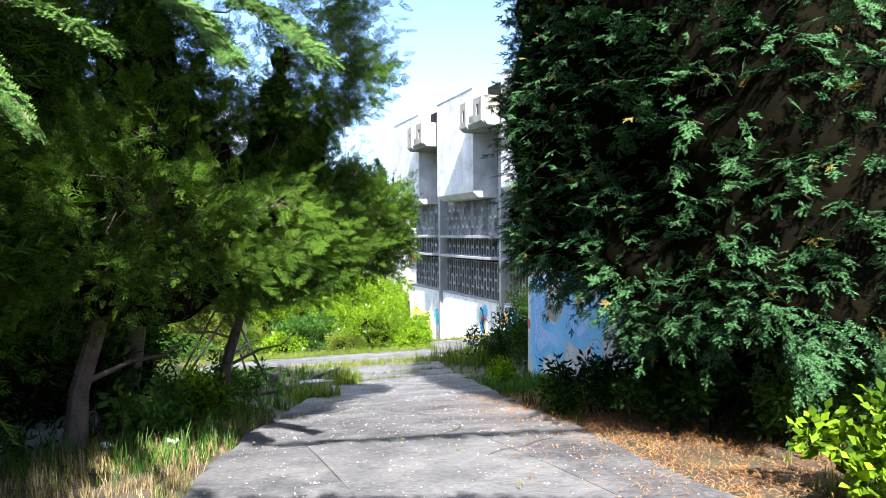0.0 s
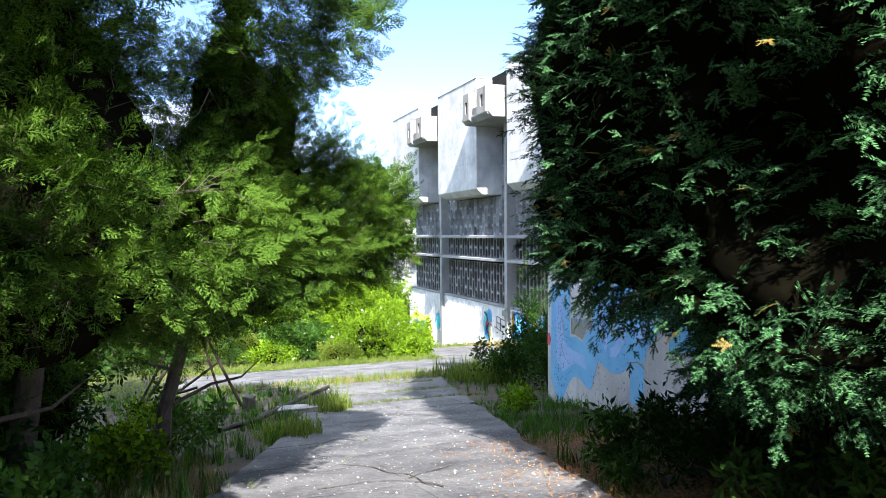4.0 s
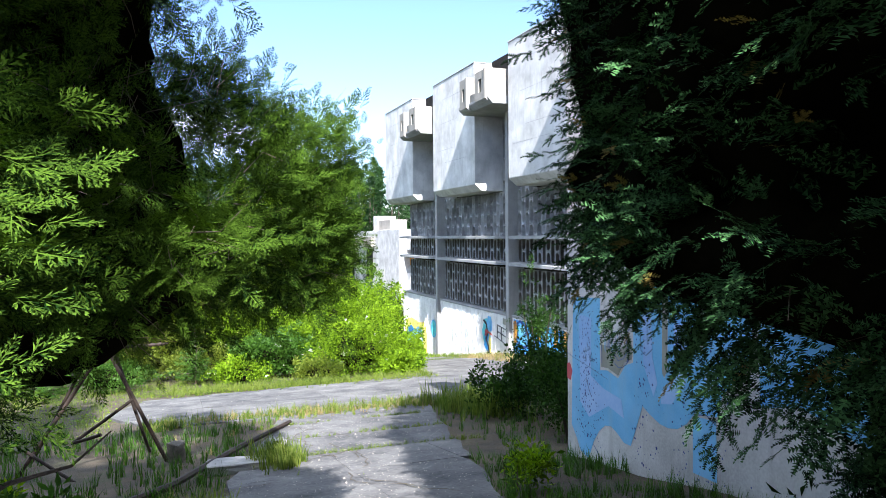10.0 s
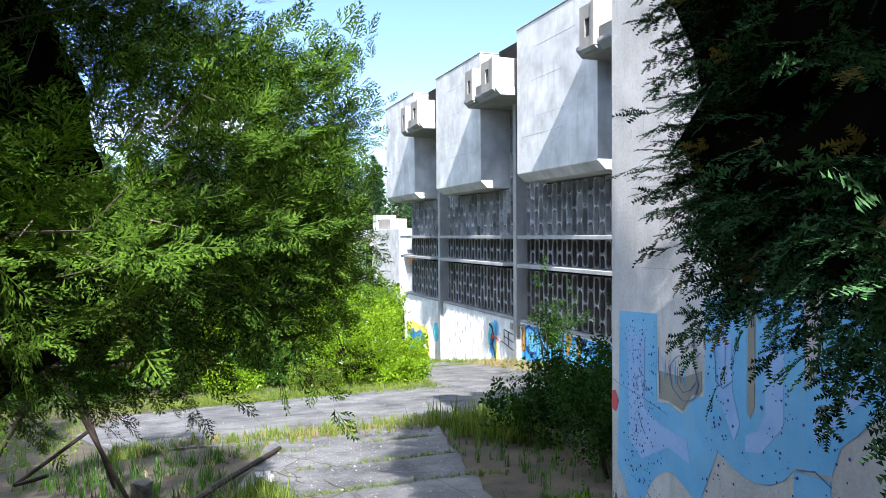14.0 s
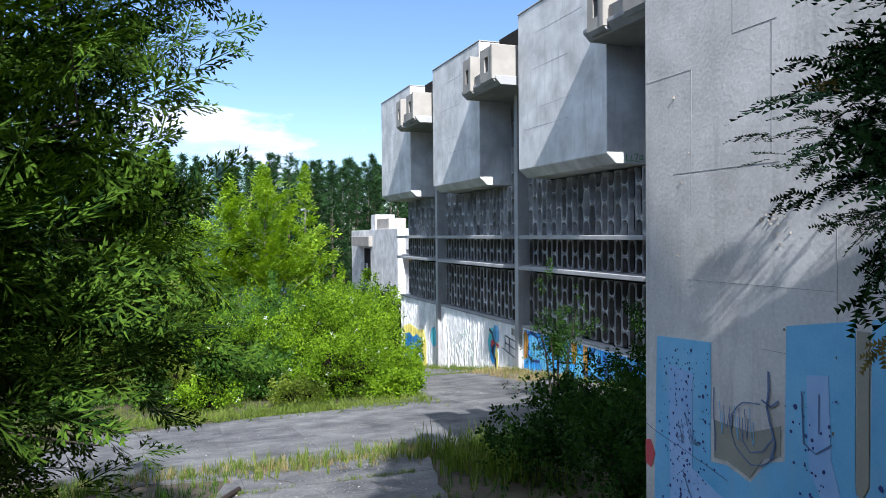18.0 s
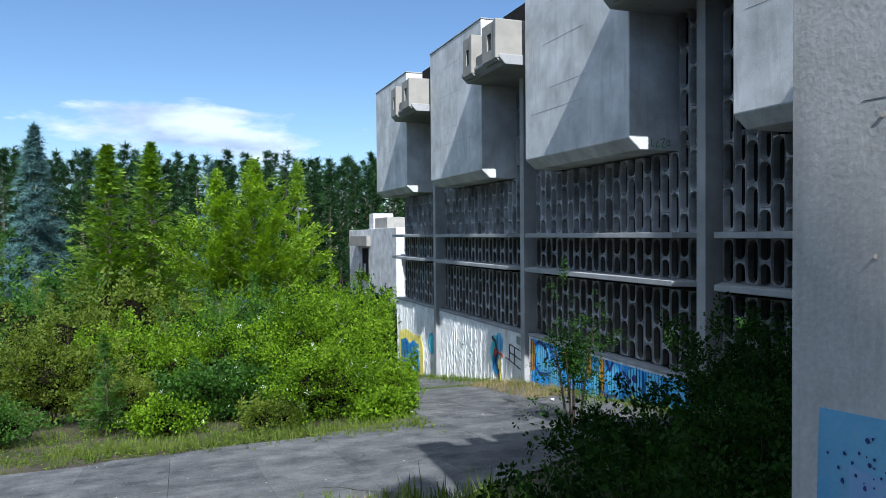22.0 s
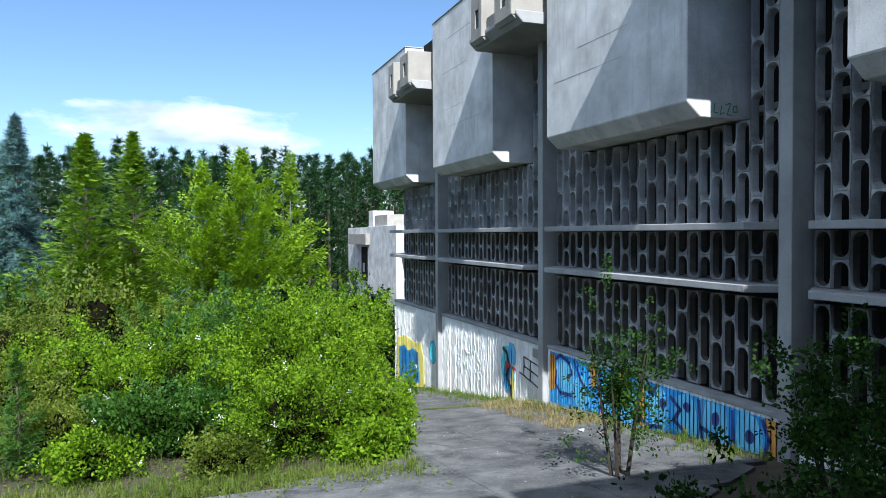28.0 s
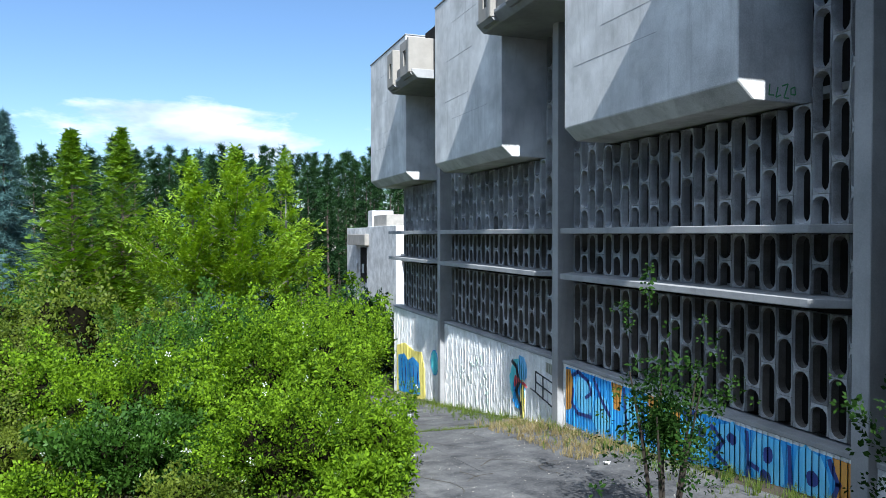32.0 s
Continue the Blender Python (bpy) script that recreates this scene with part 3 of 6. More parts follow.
BAYS = {1: (7.35, column_y(1) + 0.14), 0: (column_y(1) - 0.14, column_y(0) + 0.14), -1: (column_y(0) - 0.14, column_y(-1) + 0.14), -2: (column_y(-1) - 0.14, column_y(-2) + 0.14)}
for k, (ya, yb) in BAYS.items():
    build_box(k)
    build_balcony(k)
    build_ledge(k, ya + (0.6 if k == 1 else 0), yb, Z_LOW)
    build_ledge(k, ya + (0.6 if k == 1 else 0), yb, Z_HIGH)
    build_plinth(k, 8.0 if k == 1 else ya, yb)
    build_column(column_y(k))

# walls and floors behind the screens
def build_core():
    # inner wall coloured near-black in place of the shade behind the screens
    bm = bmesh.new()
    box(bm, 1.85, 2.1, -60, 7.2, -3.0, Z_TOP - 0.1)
    tagged(mesh_ob("wall_inner", bm, INTERIOR), "inner wall behind the screens, near-black for the shade there", "wall", kind="structure")
    bm = bmesh.new()
    for z in (0.9, Z_LOW + 0.01, 6.75):
        box(bm, X_SCREEN + 0.3, 1.83, -60, 7.2, z, z + 0.12)
    tagged(mesh_ob("floor_slab", bm, CONCRETE_GREY), "concrete floor slabs of the galleries", "floor", kind="structure")
    bm = bmesh.new()
    box(bm, X_SCREEN + 0.26, 16, 7.22, 7.5, -3.5, Z_TOP - 0.15, 0.01)
    tagged(mesh_ob("wall_north", bm, CONCRETE), "plain concrete end wall of the building", "wall", kind="structure")
    bm = bmesh.new()
    box(bm, 1.0, 16, -60, 7.48, Z_TOP - 0.14, Z_TOP - 0.02)
    tagged(mesh_ob("roof", bm, ROOFING), "flat dark roof", "roof", kind="structure")
    bm = bmesh.new()
    box(bm, 15.7, 16, -60, 7.2, -4, Z_TOP - 0.16)
    tagged(mesh_ob("wall_east", bm, CONCRETE), "plain concrete rear wall", "wall", kind="structure")
    bm = bmesh.new()
    box(bm, X_SCREEN, X_SCREEN + 0.25, -60, -29.4, -1, Z_TOP - 0.16)
    tagged(mesh_ob("wall_west", bm, CONCRETE), "plain concrete wall beyond the stair tower", "wall", kind="structure")


build_core()

# the stair tower that stands out in front
TX, TY0, TY1, TZ = -7.21, -29.4, -24.98, 10.0


def build_tower():
    t = thing("stair_tower", (TX, TY1, 0), "smooth pale grey concrete stair tower, its foot covered with blue graffiti", "building", "", "structure")
    bm = bmesh.new()
    box(bm, 0, 8.2, TY0 - TY1, 0, 1.0, TZ, 0.02)
    part("shell", bm, CONCRETE, t)
    for a, b, h in ((0.0, 0.62, 0.48), (0.98, 1.32, 0.48), (1.52, 8.2, 0.52)):
        bm = bmesh.new()
        box(bm, a, b, TY0 - TY1, 0, TZ + 0.002, TZ + h, 0.02)
        part("parapet_block", bm, CONCRETE, t)
    # formwork joints, set in lines at several heights
    rnd = random.Random(9)
    for z, a, b in ((5.22, -0.35, -1.35), (5.95, -0.02, -0.55), (6.1, -0.95, -1.32), (4.45, -0.5, -1.75), (4.05, -1.2, -2.6), (6.9, -0.5, -3.4), (4.9, -1.9, -3.6), (3.35, -1.6, -2.4)):
        bm = bmesh.new()
        box(bm, -0.0015, 0.004, b, a, z, z + 0.003)
        part("formwork_joint", bm, CONCRETE_GREY, t)
    for y, z0, z1 in ((-1.28, 5.3, 6.1), (-0.95, 6.1, 6.6), (-1.75, 4.1, 4.9), (-0.55, 4.9, 5.95)):
        bm = bmesh.new()
        box(bm, -0.0015, 0.004, y - 0.0025, y, z0, z1)
        part("formwork_joint", bm, CONCRETE_GREY, t)
    # chips knocked out of the face
    for i in range(26):
        y, z = (-1.30 + rnd.gauss(0, 0.09), 4.86 + rnd.gauss(0, 0.08)) if i < 14 else (-rnd.uniform(0.3, 2.8), rnd.uniform(3.6, 6.4))
        r = rnd.uniform(0.005, 0.013)
        bm = bmesh.new()
        bmesh.ops.create_cone(bm, cap_ends=True, segments=7, radius1=r, radius2=r * 0.6, depth=0.006, matrix=pose(-0.002, y, z, 0, 90, rnd.uniform(0, 90)))
        part("chip", bm, CONCRETE_WARM, t)
    return t


TOWER = build_tower()


# ---- the low building far off ----
def build_far_house():
    """Its long front faces the same way as the near building's."""
    t = thing("far_annex", (12.5, 46.8, -5.6), "pale concrete annex with stepped blocks before a pine wood", "building")
    # recess is a near-black sheet for a shaded hollow; gallery_back is near-black too
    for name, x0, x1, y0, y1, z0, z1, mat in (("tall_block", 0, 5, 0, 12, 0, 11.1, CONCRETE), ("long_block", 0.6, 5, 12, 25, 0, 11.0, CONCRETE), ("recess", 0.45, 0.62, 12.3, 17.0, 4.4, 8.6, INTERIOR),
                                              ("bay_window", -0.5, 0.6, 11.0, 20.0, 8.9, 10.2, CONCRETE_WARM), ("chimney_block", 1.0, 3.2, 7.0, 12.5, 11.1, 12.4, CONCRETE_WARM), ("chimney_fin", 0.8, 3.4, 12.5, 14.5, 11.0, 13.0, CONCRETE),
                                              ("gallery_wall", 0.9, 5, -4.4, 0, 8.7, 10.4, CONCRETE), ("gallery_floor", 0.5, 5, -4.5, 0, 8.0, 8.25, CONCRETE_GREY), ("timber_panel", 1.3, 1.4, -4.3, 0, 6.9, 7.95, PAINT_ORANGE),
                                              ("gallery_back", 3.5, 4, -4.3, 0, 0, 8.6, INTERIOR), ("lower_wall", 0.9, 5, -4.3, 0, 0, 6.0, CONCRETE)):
        bm = bmesh.new()
        box(bm, x0, x1, y0, y1, z0, z1, 0.03)
        part(name, bm, mat, t)
    for y in (15.2, 18.6):
        bm = bmesh.new()
        box(bm, 0.4, 0.47, y, y + 0.9, 5.5, 6.6, 0.01)
        part("vent_panel", bm, CONCRETE, t)
    return t


build_far_house()

# ---- where the paving lies ----
def edge_wave(y, k):
    return 0.10 * noise.noise(Vector((y * 1.3, k, 0))) + 0.05 * noise.noise(Vector((y * 5.1, k, 2)))


def paving_edges(y):
    """The left and right edge of the paving at y."""
    if y < -18.95:
        left = np.interp(y, [-40, -34, -31.5, -29.5, -26.8, -23, -20.5, -19], [-15.0, -14.0, -13.35, -12.8, -11.9, -10.9, -10.3, -10.0])
        right = np.interp(y, [-40, -34, -32.2, -30.3, -25.2, -21.1, -19], [-11.2, -10.7, -10.4, -10.0, -8.5, -7.5, -7.0])
    elif y < -12.6:
        left, right = np.interp(y, [-19, -16, -13.2, -12.6], [-12.2, -13.3, -12.6, -8.0]), np.interp(y, [-19, -15], [-6.6, 0.4])
    else:
        left, right = np.interp(y, [-12.6, -12.0, -10.8, -7.8, -5, 1.6, 7], [-8.0, -5.3, -4.5, -3.3, -2.6, -1.5, -0.6]), 0.5
    return float(left) + edge_wave(y, 1), float(right) + edge_wave(y, 5)


def inside(x, y):
    if not -40 < y < 7.2:
        return False
    a, b = paving_edges(y)
    return a < x < b


# ---- trees and shrubs ----
def lane(y):
    """The clear way between the trees."""
    return np.interp(y, [-40, -34.6, -32.2, -30.2, -27.9, -25.5, -22], [-14.4, -12.6, -11.65, -10.9, -9.9, -8.9, -8.0])


def shell_points(n, centre, radii, rng, depth=0.3, lump=0.16, z_low=-1.0, power=1.0, boxy=2.0, plan=2.0):
    """Points in the outer layer of a lumpy rounded body, and the outward ways there."""
    d = rng.normal(size=(n * 3, 3))
    d /= np.linalg.norm(d, axis=1, keepdims=True)
    d = d[d[:, 2] > z_low][:n]
    s = np.array([noise.noise(Vector(p * 2.1) + Vector(centre)) + 0.5 * noise.noise(Vector(p * 4.7) + Vector(centre)) for p in d])
    flat = (np.abs(d[:, 0]) ** plan + np.abs(d[:, 1]) ** plan) ** (1 / plan)
    full = 1 / (flat ** boxy + np.abs(d[:, 2]) ** boxy) ** (1 / boxy)
    r = full * (1 + lump * s * 1.6) * (1 - depth * rng.random(len(d)) ** power)
    p = np.asarray(centre) + d * r[:, None] * np.asarray(radii)
    w = d / np.asarray(radii)
    return p, w / np.linalg.norm(w, axis=1, keepdims=True)


def trunk_mesh(bm, base, top, r, rng, limbs=6, reach=1.5, lift=0.3, start=0.15):
    base, top = Vector(base), Vector(top)
    pts = [base.lerp(top, i / 6) + Vector((rng.normal() * 0.04, rng.normal() * 0.04, 0)) * (i > 0) for i in range(7)]
    tube(bm, pts, [r * (1 - 0.8 * i / 6) * (1.25 if i == 0 else 1) for i in range(7)], 9)
    for i in range(limbs):
        f = start + (0.95 - start) * (i + 0.5) / limbs
        o = base.lerp(top, f)
        a = i * 2.4 + rng.normal() * 0.3
        le = reach * (1 - 0.6 * f) * rng.uniform(0.6, 0.9)
        d = Vector((math.cos(a), math.sin(a), lift))
        q = [o, o + d * le * 0.4 + Vector((0, 0, 0.05)), o + d * le * 0.75, o + d * le + Vector((0, 0, 0.12 * le))]
        rr = r * 0.32 * (1 - 0.6 * f)
        tube(bm, q, [rr, rr * 0.75, rr * 0.5, rr * 0.2], 5)
    return bm


def coarse_spray(seed=1):
    """A rough spray of five lobes for the inside of a crown. Length 1."""
    r = random.Random(seed)
    v, f = [], []
    for y, a, le in ((0, 0, 1.0), (0.1, -0.8, 0.7), (0.15, 0.8, 0.7), (0.35, -0.7, 0.5), (0.4, 0.75, 0.5)):
        d = np.array((math.sin(a), math.cos(a), r.uniform(-0.2, 0.2)))
        s = np.array((d[1], -d[0], r.uniform(-0.3, 0.3))) * 0.10 * le ** 0.5
        o = np.array((0, y, 0))
        k = len(v)
        v.extend((o, o + d * le * 0.5 + s, o + d * le, o + d * le * 0.5 - s))
        f.append((k, k + 1, k + 2, k + 3))
    return v, f


T_COARSE = coarse_spray()


def feather_spray(seed=2):
    """A light spray: a stem and ten thin side shoots. Length 1."""
    r = random.Random(seed)
    v, f = [], []
    for i in range(11):
        y = 0.0 if i == 0 else 0.08 + 0.075 * i
        a = 0.0 if i == 0 else (0.85 - 0.3 * y) * (1 if i % 2 else -1) + r.uniform(-0.15, 0.15)
        le = 1.0 if i == 0 else 0.62 * (1 - 0.6 * y) * r.uniform(0.8, 1.2)
        d = np.array((math.sin(a), math.cos(a), r.uniform(-0.25, 0.25)))
        w = np.array((d[1], -d[0], r.uniform(-0.3, 0.3))) * 0.042
        o = np.array((0, y, 0))
        k = len(v)
        v.extend((o - w, o + w + d * 0.15 * le, o + d * le))
        f.append((k, k + 1, k + 2))
    return v, f


T_FEATHER = feather_spray()


def plan_radius(az, ax, south, north, power):
    """How far a crown reaches from its axis towards az: ax to both sides, south and north along y."""
    c, e = np.cos(az), np.sin(az)
    ay = np.where(e < 0, south, north)
    return 1 / ((np.abs(c) / ax) ** power + (np.abs(e) / ay) ** power) ** (1 / power)


def lumps(p, seed, coarse=0.9, fine=2.3):
    return np.array([noise.noise(Vector(q) * coarse + Vector((seed, 0, 0))) + 0.55 * noise.noise(Vector(q) * fine + Vector((0, seed, 0))) for q in p])


def crown_shell(n, axis, reach, profile, rng, seed, lump, z_range, facing=None, lean=0.0, cut=-9.0, skew=0.0):
    """Places on the lumpy skin of a crown, and the outward ways there. Hollows deeper than cut stay bare."""
    m = n * 5
    az, z = rng.uniform(0, 2 * np.pi, m), rng.uniform(*z_range, m)
    zs, ks = [q[0] for q in profile], [q[1] for q in profile]
    k = np.interp(z, zs, ks)
    r = plan_radius(az, *reach) * k
    ok = rng.random(m) < r / r.max()
    az, z, k, r = az[ok], z[ok], k[ok], r[ok]
    slope = -(np.interp(z + 0.12, zs, ks) - np.interp(z - 0.12, zs, ks)) / 0.24 * plan_radius(az, *reach)
    w = np.stack([np.cos(az) / reach[0] ** 0.5, np.sin(az) / reach[1] ** 0.5, np.clip(slope, -1.2, 1.5) * 0.6], 1)
    w /= np.linalg.norm(w, axis=1, keepdims=True)
    if facing is not None:
        ok = w @ np.asarray(facing, float) > -0.25
        az, z, r, w = az[ok], z[ok], r[ok], w[ok]
    az, z, r, w = az[:n * 2], z[:n * 2], r[:n * 2], w[:n * 2]
    p = np.stack([axis[0] + np.cos(az) * r, axis[1] + np.sin(az) * r, z], 1)
    s = lumps(p, seed)
    ok = s > cut
    p, w, s = p[ok][:n], w[ok][:n], s[ok][:n]
    p = p + w * (lump * s)[:, None]
    p[:, 2] += lean * (p[:, 1] - axis[1])
    p[:, 0] += skew * (p[:, 1] - axis[1])
    return p, w


def bough_sprays(places, ways, per, length, rng, droop, roll, angle=0.9, rise=0.0):
    """Flat boughs of side shoots: each runs out from its place, shoots leave it to both sides and one ends it."""
    n = len(places)
    le = length * rng.uniform(0.55, 1.3, n)
    d = ways + rng.normal(size=(n, 3)) * 0.38 + np.array((0, 0, rise))
    d /= np.linalg.norm(d, axis=1, keepdims=True)
    fr = frames_along(d, (0, 0, 1), roll, rng)
    t = np.linspace(0.05, 1.0, per)[None, :] + rng.uniform(-0.05, 0.05, (n, per))
    side = np.where(np.arange(per) % 2, 1.0, -1.0)[None, :] * np.where(np.arange(per) == per - 1, 0.0, 1.0)[None, :]
    a = side * angle * rng.uniform(0.7, 1.15, (n, per))
    out = fr[:, None, :, 1] * np.cos(a)[..., None] + fr[:, None, :, 0] * np.sin(a)[..., None]
    p = places[:, None, :] + d[:, None, :] * ((t - 0.45) * le[:, None])[..., None]
    p[..., 2] -= droop * t * t * le[:, None]
    out[..., 2] -= droop * (0.3 + t)
    up = np.broadcast_to(fr[:, None, :, 2], out.shape)
    size = np.where(np.arange(per) == per - 1, 0.9, 1.1 - 0.5 * np.linspace(0, 1, per))[None, :] * rng.uniform(0.75, 1.2, (n, per))
    return p.reshape(-1, 3), out.reshape(-1, 3), up.reshape(-1, 3), size.ravel()


def frames_up(d, up, roll, rng):
    """Like frames_along, with an up way of its own for each."""
    d = d / np.linalg.norm(d, axis=1, keepdims=True)
    x = np.cross(d, up)
    x /= np.linalg.norm(x, axis=1, keepdims=True) + 1e-9
    z = np.cross(x, d)
    a = rng.uniform(-roll, roll, len(d))[:, None]
    x, z = x * np.cos(a) + z * np.sin(a), z * np.cos(a) - x * np.sin(a)
    return np.stack([x, d, z], axis=2)


def conifer(name, label, base, axis, reach, profile, mat, template, boughs, per, length, size, seed, droop=0.1, rise=0.0, roll=0.5, lump=0.25, facing=None, keep=None, lean=0.0, fine_top=8.6,
            core=0.72, core_mat=None, coarse=700, under=3000, twigs=160, air=0.3, trunk_r=0.14, cut=-0.45, skirt=0, skirt_z=(4.0, 4.3), dead=0, skew=0.0, depth=0.24, ragged=0.12):
    """A dense conifer: trunk and limbs, a near-black solid for the shade inside, and a skin of flat boughs made of
    small sprays.
    """
    rng = np.random.default_rng(seed)
    t = thing(name, base, label, "tree")
    base = np.asarray(base, float)
    z0, z1 = profile[0][0], profile[-1][0]
    bm = bmesh.new()
    trunk_mesh(bm, (0, 0, -0.2), (axis[0] - base[0], axis[1] - base[1], (z1 * 0.93 if keep is None else min(z1, 7.6)) - base[2]), trunk_r, rng, 12, max(reach[:3]) * (0.85 if keep is None else 0.4), 0.2, 0.15)
    part("trunk", bm, BARK, t, "brown bark")

    def clear(p, gap):
        ok = ~((np.abs(p[:, 0] - lane(p[:, 1])) < gap) & (p[:, 2] < 6.6))
        return ok & keep(p) if keep is not None else ok
    if core:        # the dense dead inside of the crown, its shade put into a near-black solid
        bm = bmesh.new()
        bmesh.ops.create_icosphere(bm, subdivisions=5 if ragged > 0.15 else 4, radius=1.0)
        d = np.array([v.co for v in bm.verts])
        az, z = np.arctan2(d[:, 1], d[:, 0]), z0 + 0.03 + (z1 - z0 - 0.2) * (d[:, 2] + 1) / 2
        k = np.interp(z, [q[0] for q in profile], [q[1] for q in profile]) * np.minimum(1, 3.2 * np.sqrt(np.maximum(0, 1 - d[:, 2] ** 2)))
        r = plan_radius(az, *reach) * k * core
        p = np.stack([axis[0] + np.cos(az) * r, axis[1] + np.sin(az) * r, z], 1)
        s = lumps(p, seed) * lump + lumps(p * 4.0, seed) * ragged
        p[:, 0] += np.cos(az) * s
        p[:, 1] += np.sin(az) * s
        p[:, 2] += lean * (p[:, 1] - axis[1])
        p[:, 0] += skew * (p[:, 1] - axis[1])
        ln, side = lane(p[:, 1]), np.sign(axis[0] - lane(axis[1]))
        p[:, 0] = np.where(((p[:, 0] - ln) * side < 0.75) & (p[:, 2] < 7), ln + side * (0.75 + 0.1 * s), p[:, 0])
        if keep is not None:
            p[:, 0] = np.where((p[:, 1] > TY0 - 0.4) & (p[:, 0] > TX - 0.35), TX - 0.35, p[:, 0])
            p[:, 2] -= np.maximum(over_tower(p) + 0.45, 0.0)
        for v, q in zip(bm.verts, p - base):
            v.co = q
        part("inner_mass", bm, core_mat or INNER, t, "near-black solid standing for the dense, shaded inside of the crown", True)
    # shaded sprays close round the inside
    if under:
        p, w = crown_shell(under, axis, reach, profile, rng, seed, lump, (z0, min(z1, fine_top)), facing, lean, -9.0, skew)
        p = p - w * rng.uniform(-0.04 if ragged > 0.15 else 0.08, 0.4, len(p))[:, None]
        p = p[clear(p, air + 0.1)]
        w = rng.normal(size=p.shape) + np.array((0, 0, -droop))
        scatter("under_crown", mat, template, p - base, frames_along(w, (0, 0, 1), 1.4, rng), size * 1.05 * rng.uniform(0.6, 1.3, len(p)), t)
    # bare twigs among the leaves
    q, u = crown_shell(twigs, axis, reach, profile, rng, seed, lump, (z0, min(z1, fine_top)), facing, lean, -9.0, skew)
    q = q - u * 0.25
    ok = clear(q, air + 0.35)
    bm = bmesh.new()
    for a, e in zip(q[ok], u[ok]):
        o, e = Vector(a - base), Vector(e) + Vector(rng.normal(size=3) * 0.6)
        e = o + e.normalized() * rng.uniform(0.12, 0.36)
        tube(bm, [o, o.lerp(e, 0.5) + Vector(rng.normal(size=3) * 0.04), e], [0.0035, 0.0025, 0.001], 3)
    part("dead_twig_mass", bm, BARK, t, "bare grey-brown twigs")["kind"] = "stuff"
    # the high part of the crown, rougher
    if z1 > fine_top and coarse:
        p, w = crown_shell(coarse, axis, reach, profile, rng, seed, lump, (fine_top - 0.2, z1), None, lean, -9.0, skew)
        p, w = (p[keep(p)], w[keep(p)]) if keep is not None else (p, w)
        scatter("high_crown", mat, T_COARSE, p - base, frames_along(w + rng.normal(size=w.shape) * 0.3, (0, 0, 1), 0.9, rng), 0.45 * rng.uniform(0.6, 1.2, len(p)), t)
    # the boughs
    p, w = crown_shell(boughs, axis, reach, profile, rng, seed, lump, (z0, min(z1, fine_top)), facing, lean, cut, skew)
    p = p - w * np.abs(rng.normal(size=len(p)))[:, None] * depth
    if skirt:       # boughs that hang along the lower rim
        q, u = crown_shell(skirt, axis, reach, profile, rng, seed, lump, skirt_z, facing, lean, -9.0, skew)
        u = u * np.array((0.8, 0.8, 0.0)) + np.array((0, 0, -0.35))
        p, w = np.concatenate([p, q - u * 0.1]), np.concatenate([w, u])
    p, w, up, k = bough_sprays(p, w, per, length, rng, droop, roll, 0.9, rise)
    ok = clear(p + w / np.linalg.norm(w, axis=1, keepdims=True) * (size * 0.6 * k)[:, None], air) & clear(p, air)
    p, w, up, k = p[ok], w[ok], up[ok], k[ok]
    fr = frames_up(w + rng.normal(size=w.shape) * 0.12, up, 0.5, rng)
    old = rng.random(len(p)) < dead
    for part_name, m, pick, lab in (("crown", mat, ~old, ""), ("dead_foliage", DEAD_SPRAY, old, "yellow-brown dead sprays")):
        if pick.any():
            scatter(part_name, m, template, p[pick] - base, fr[pick], size * k[pick], t, lab)
    return t


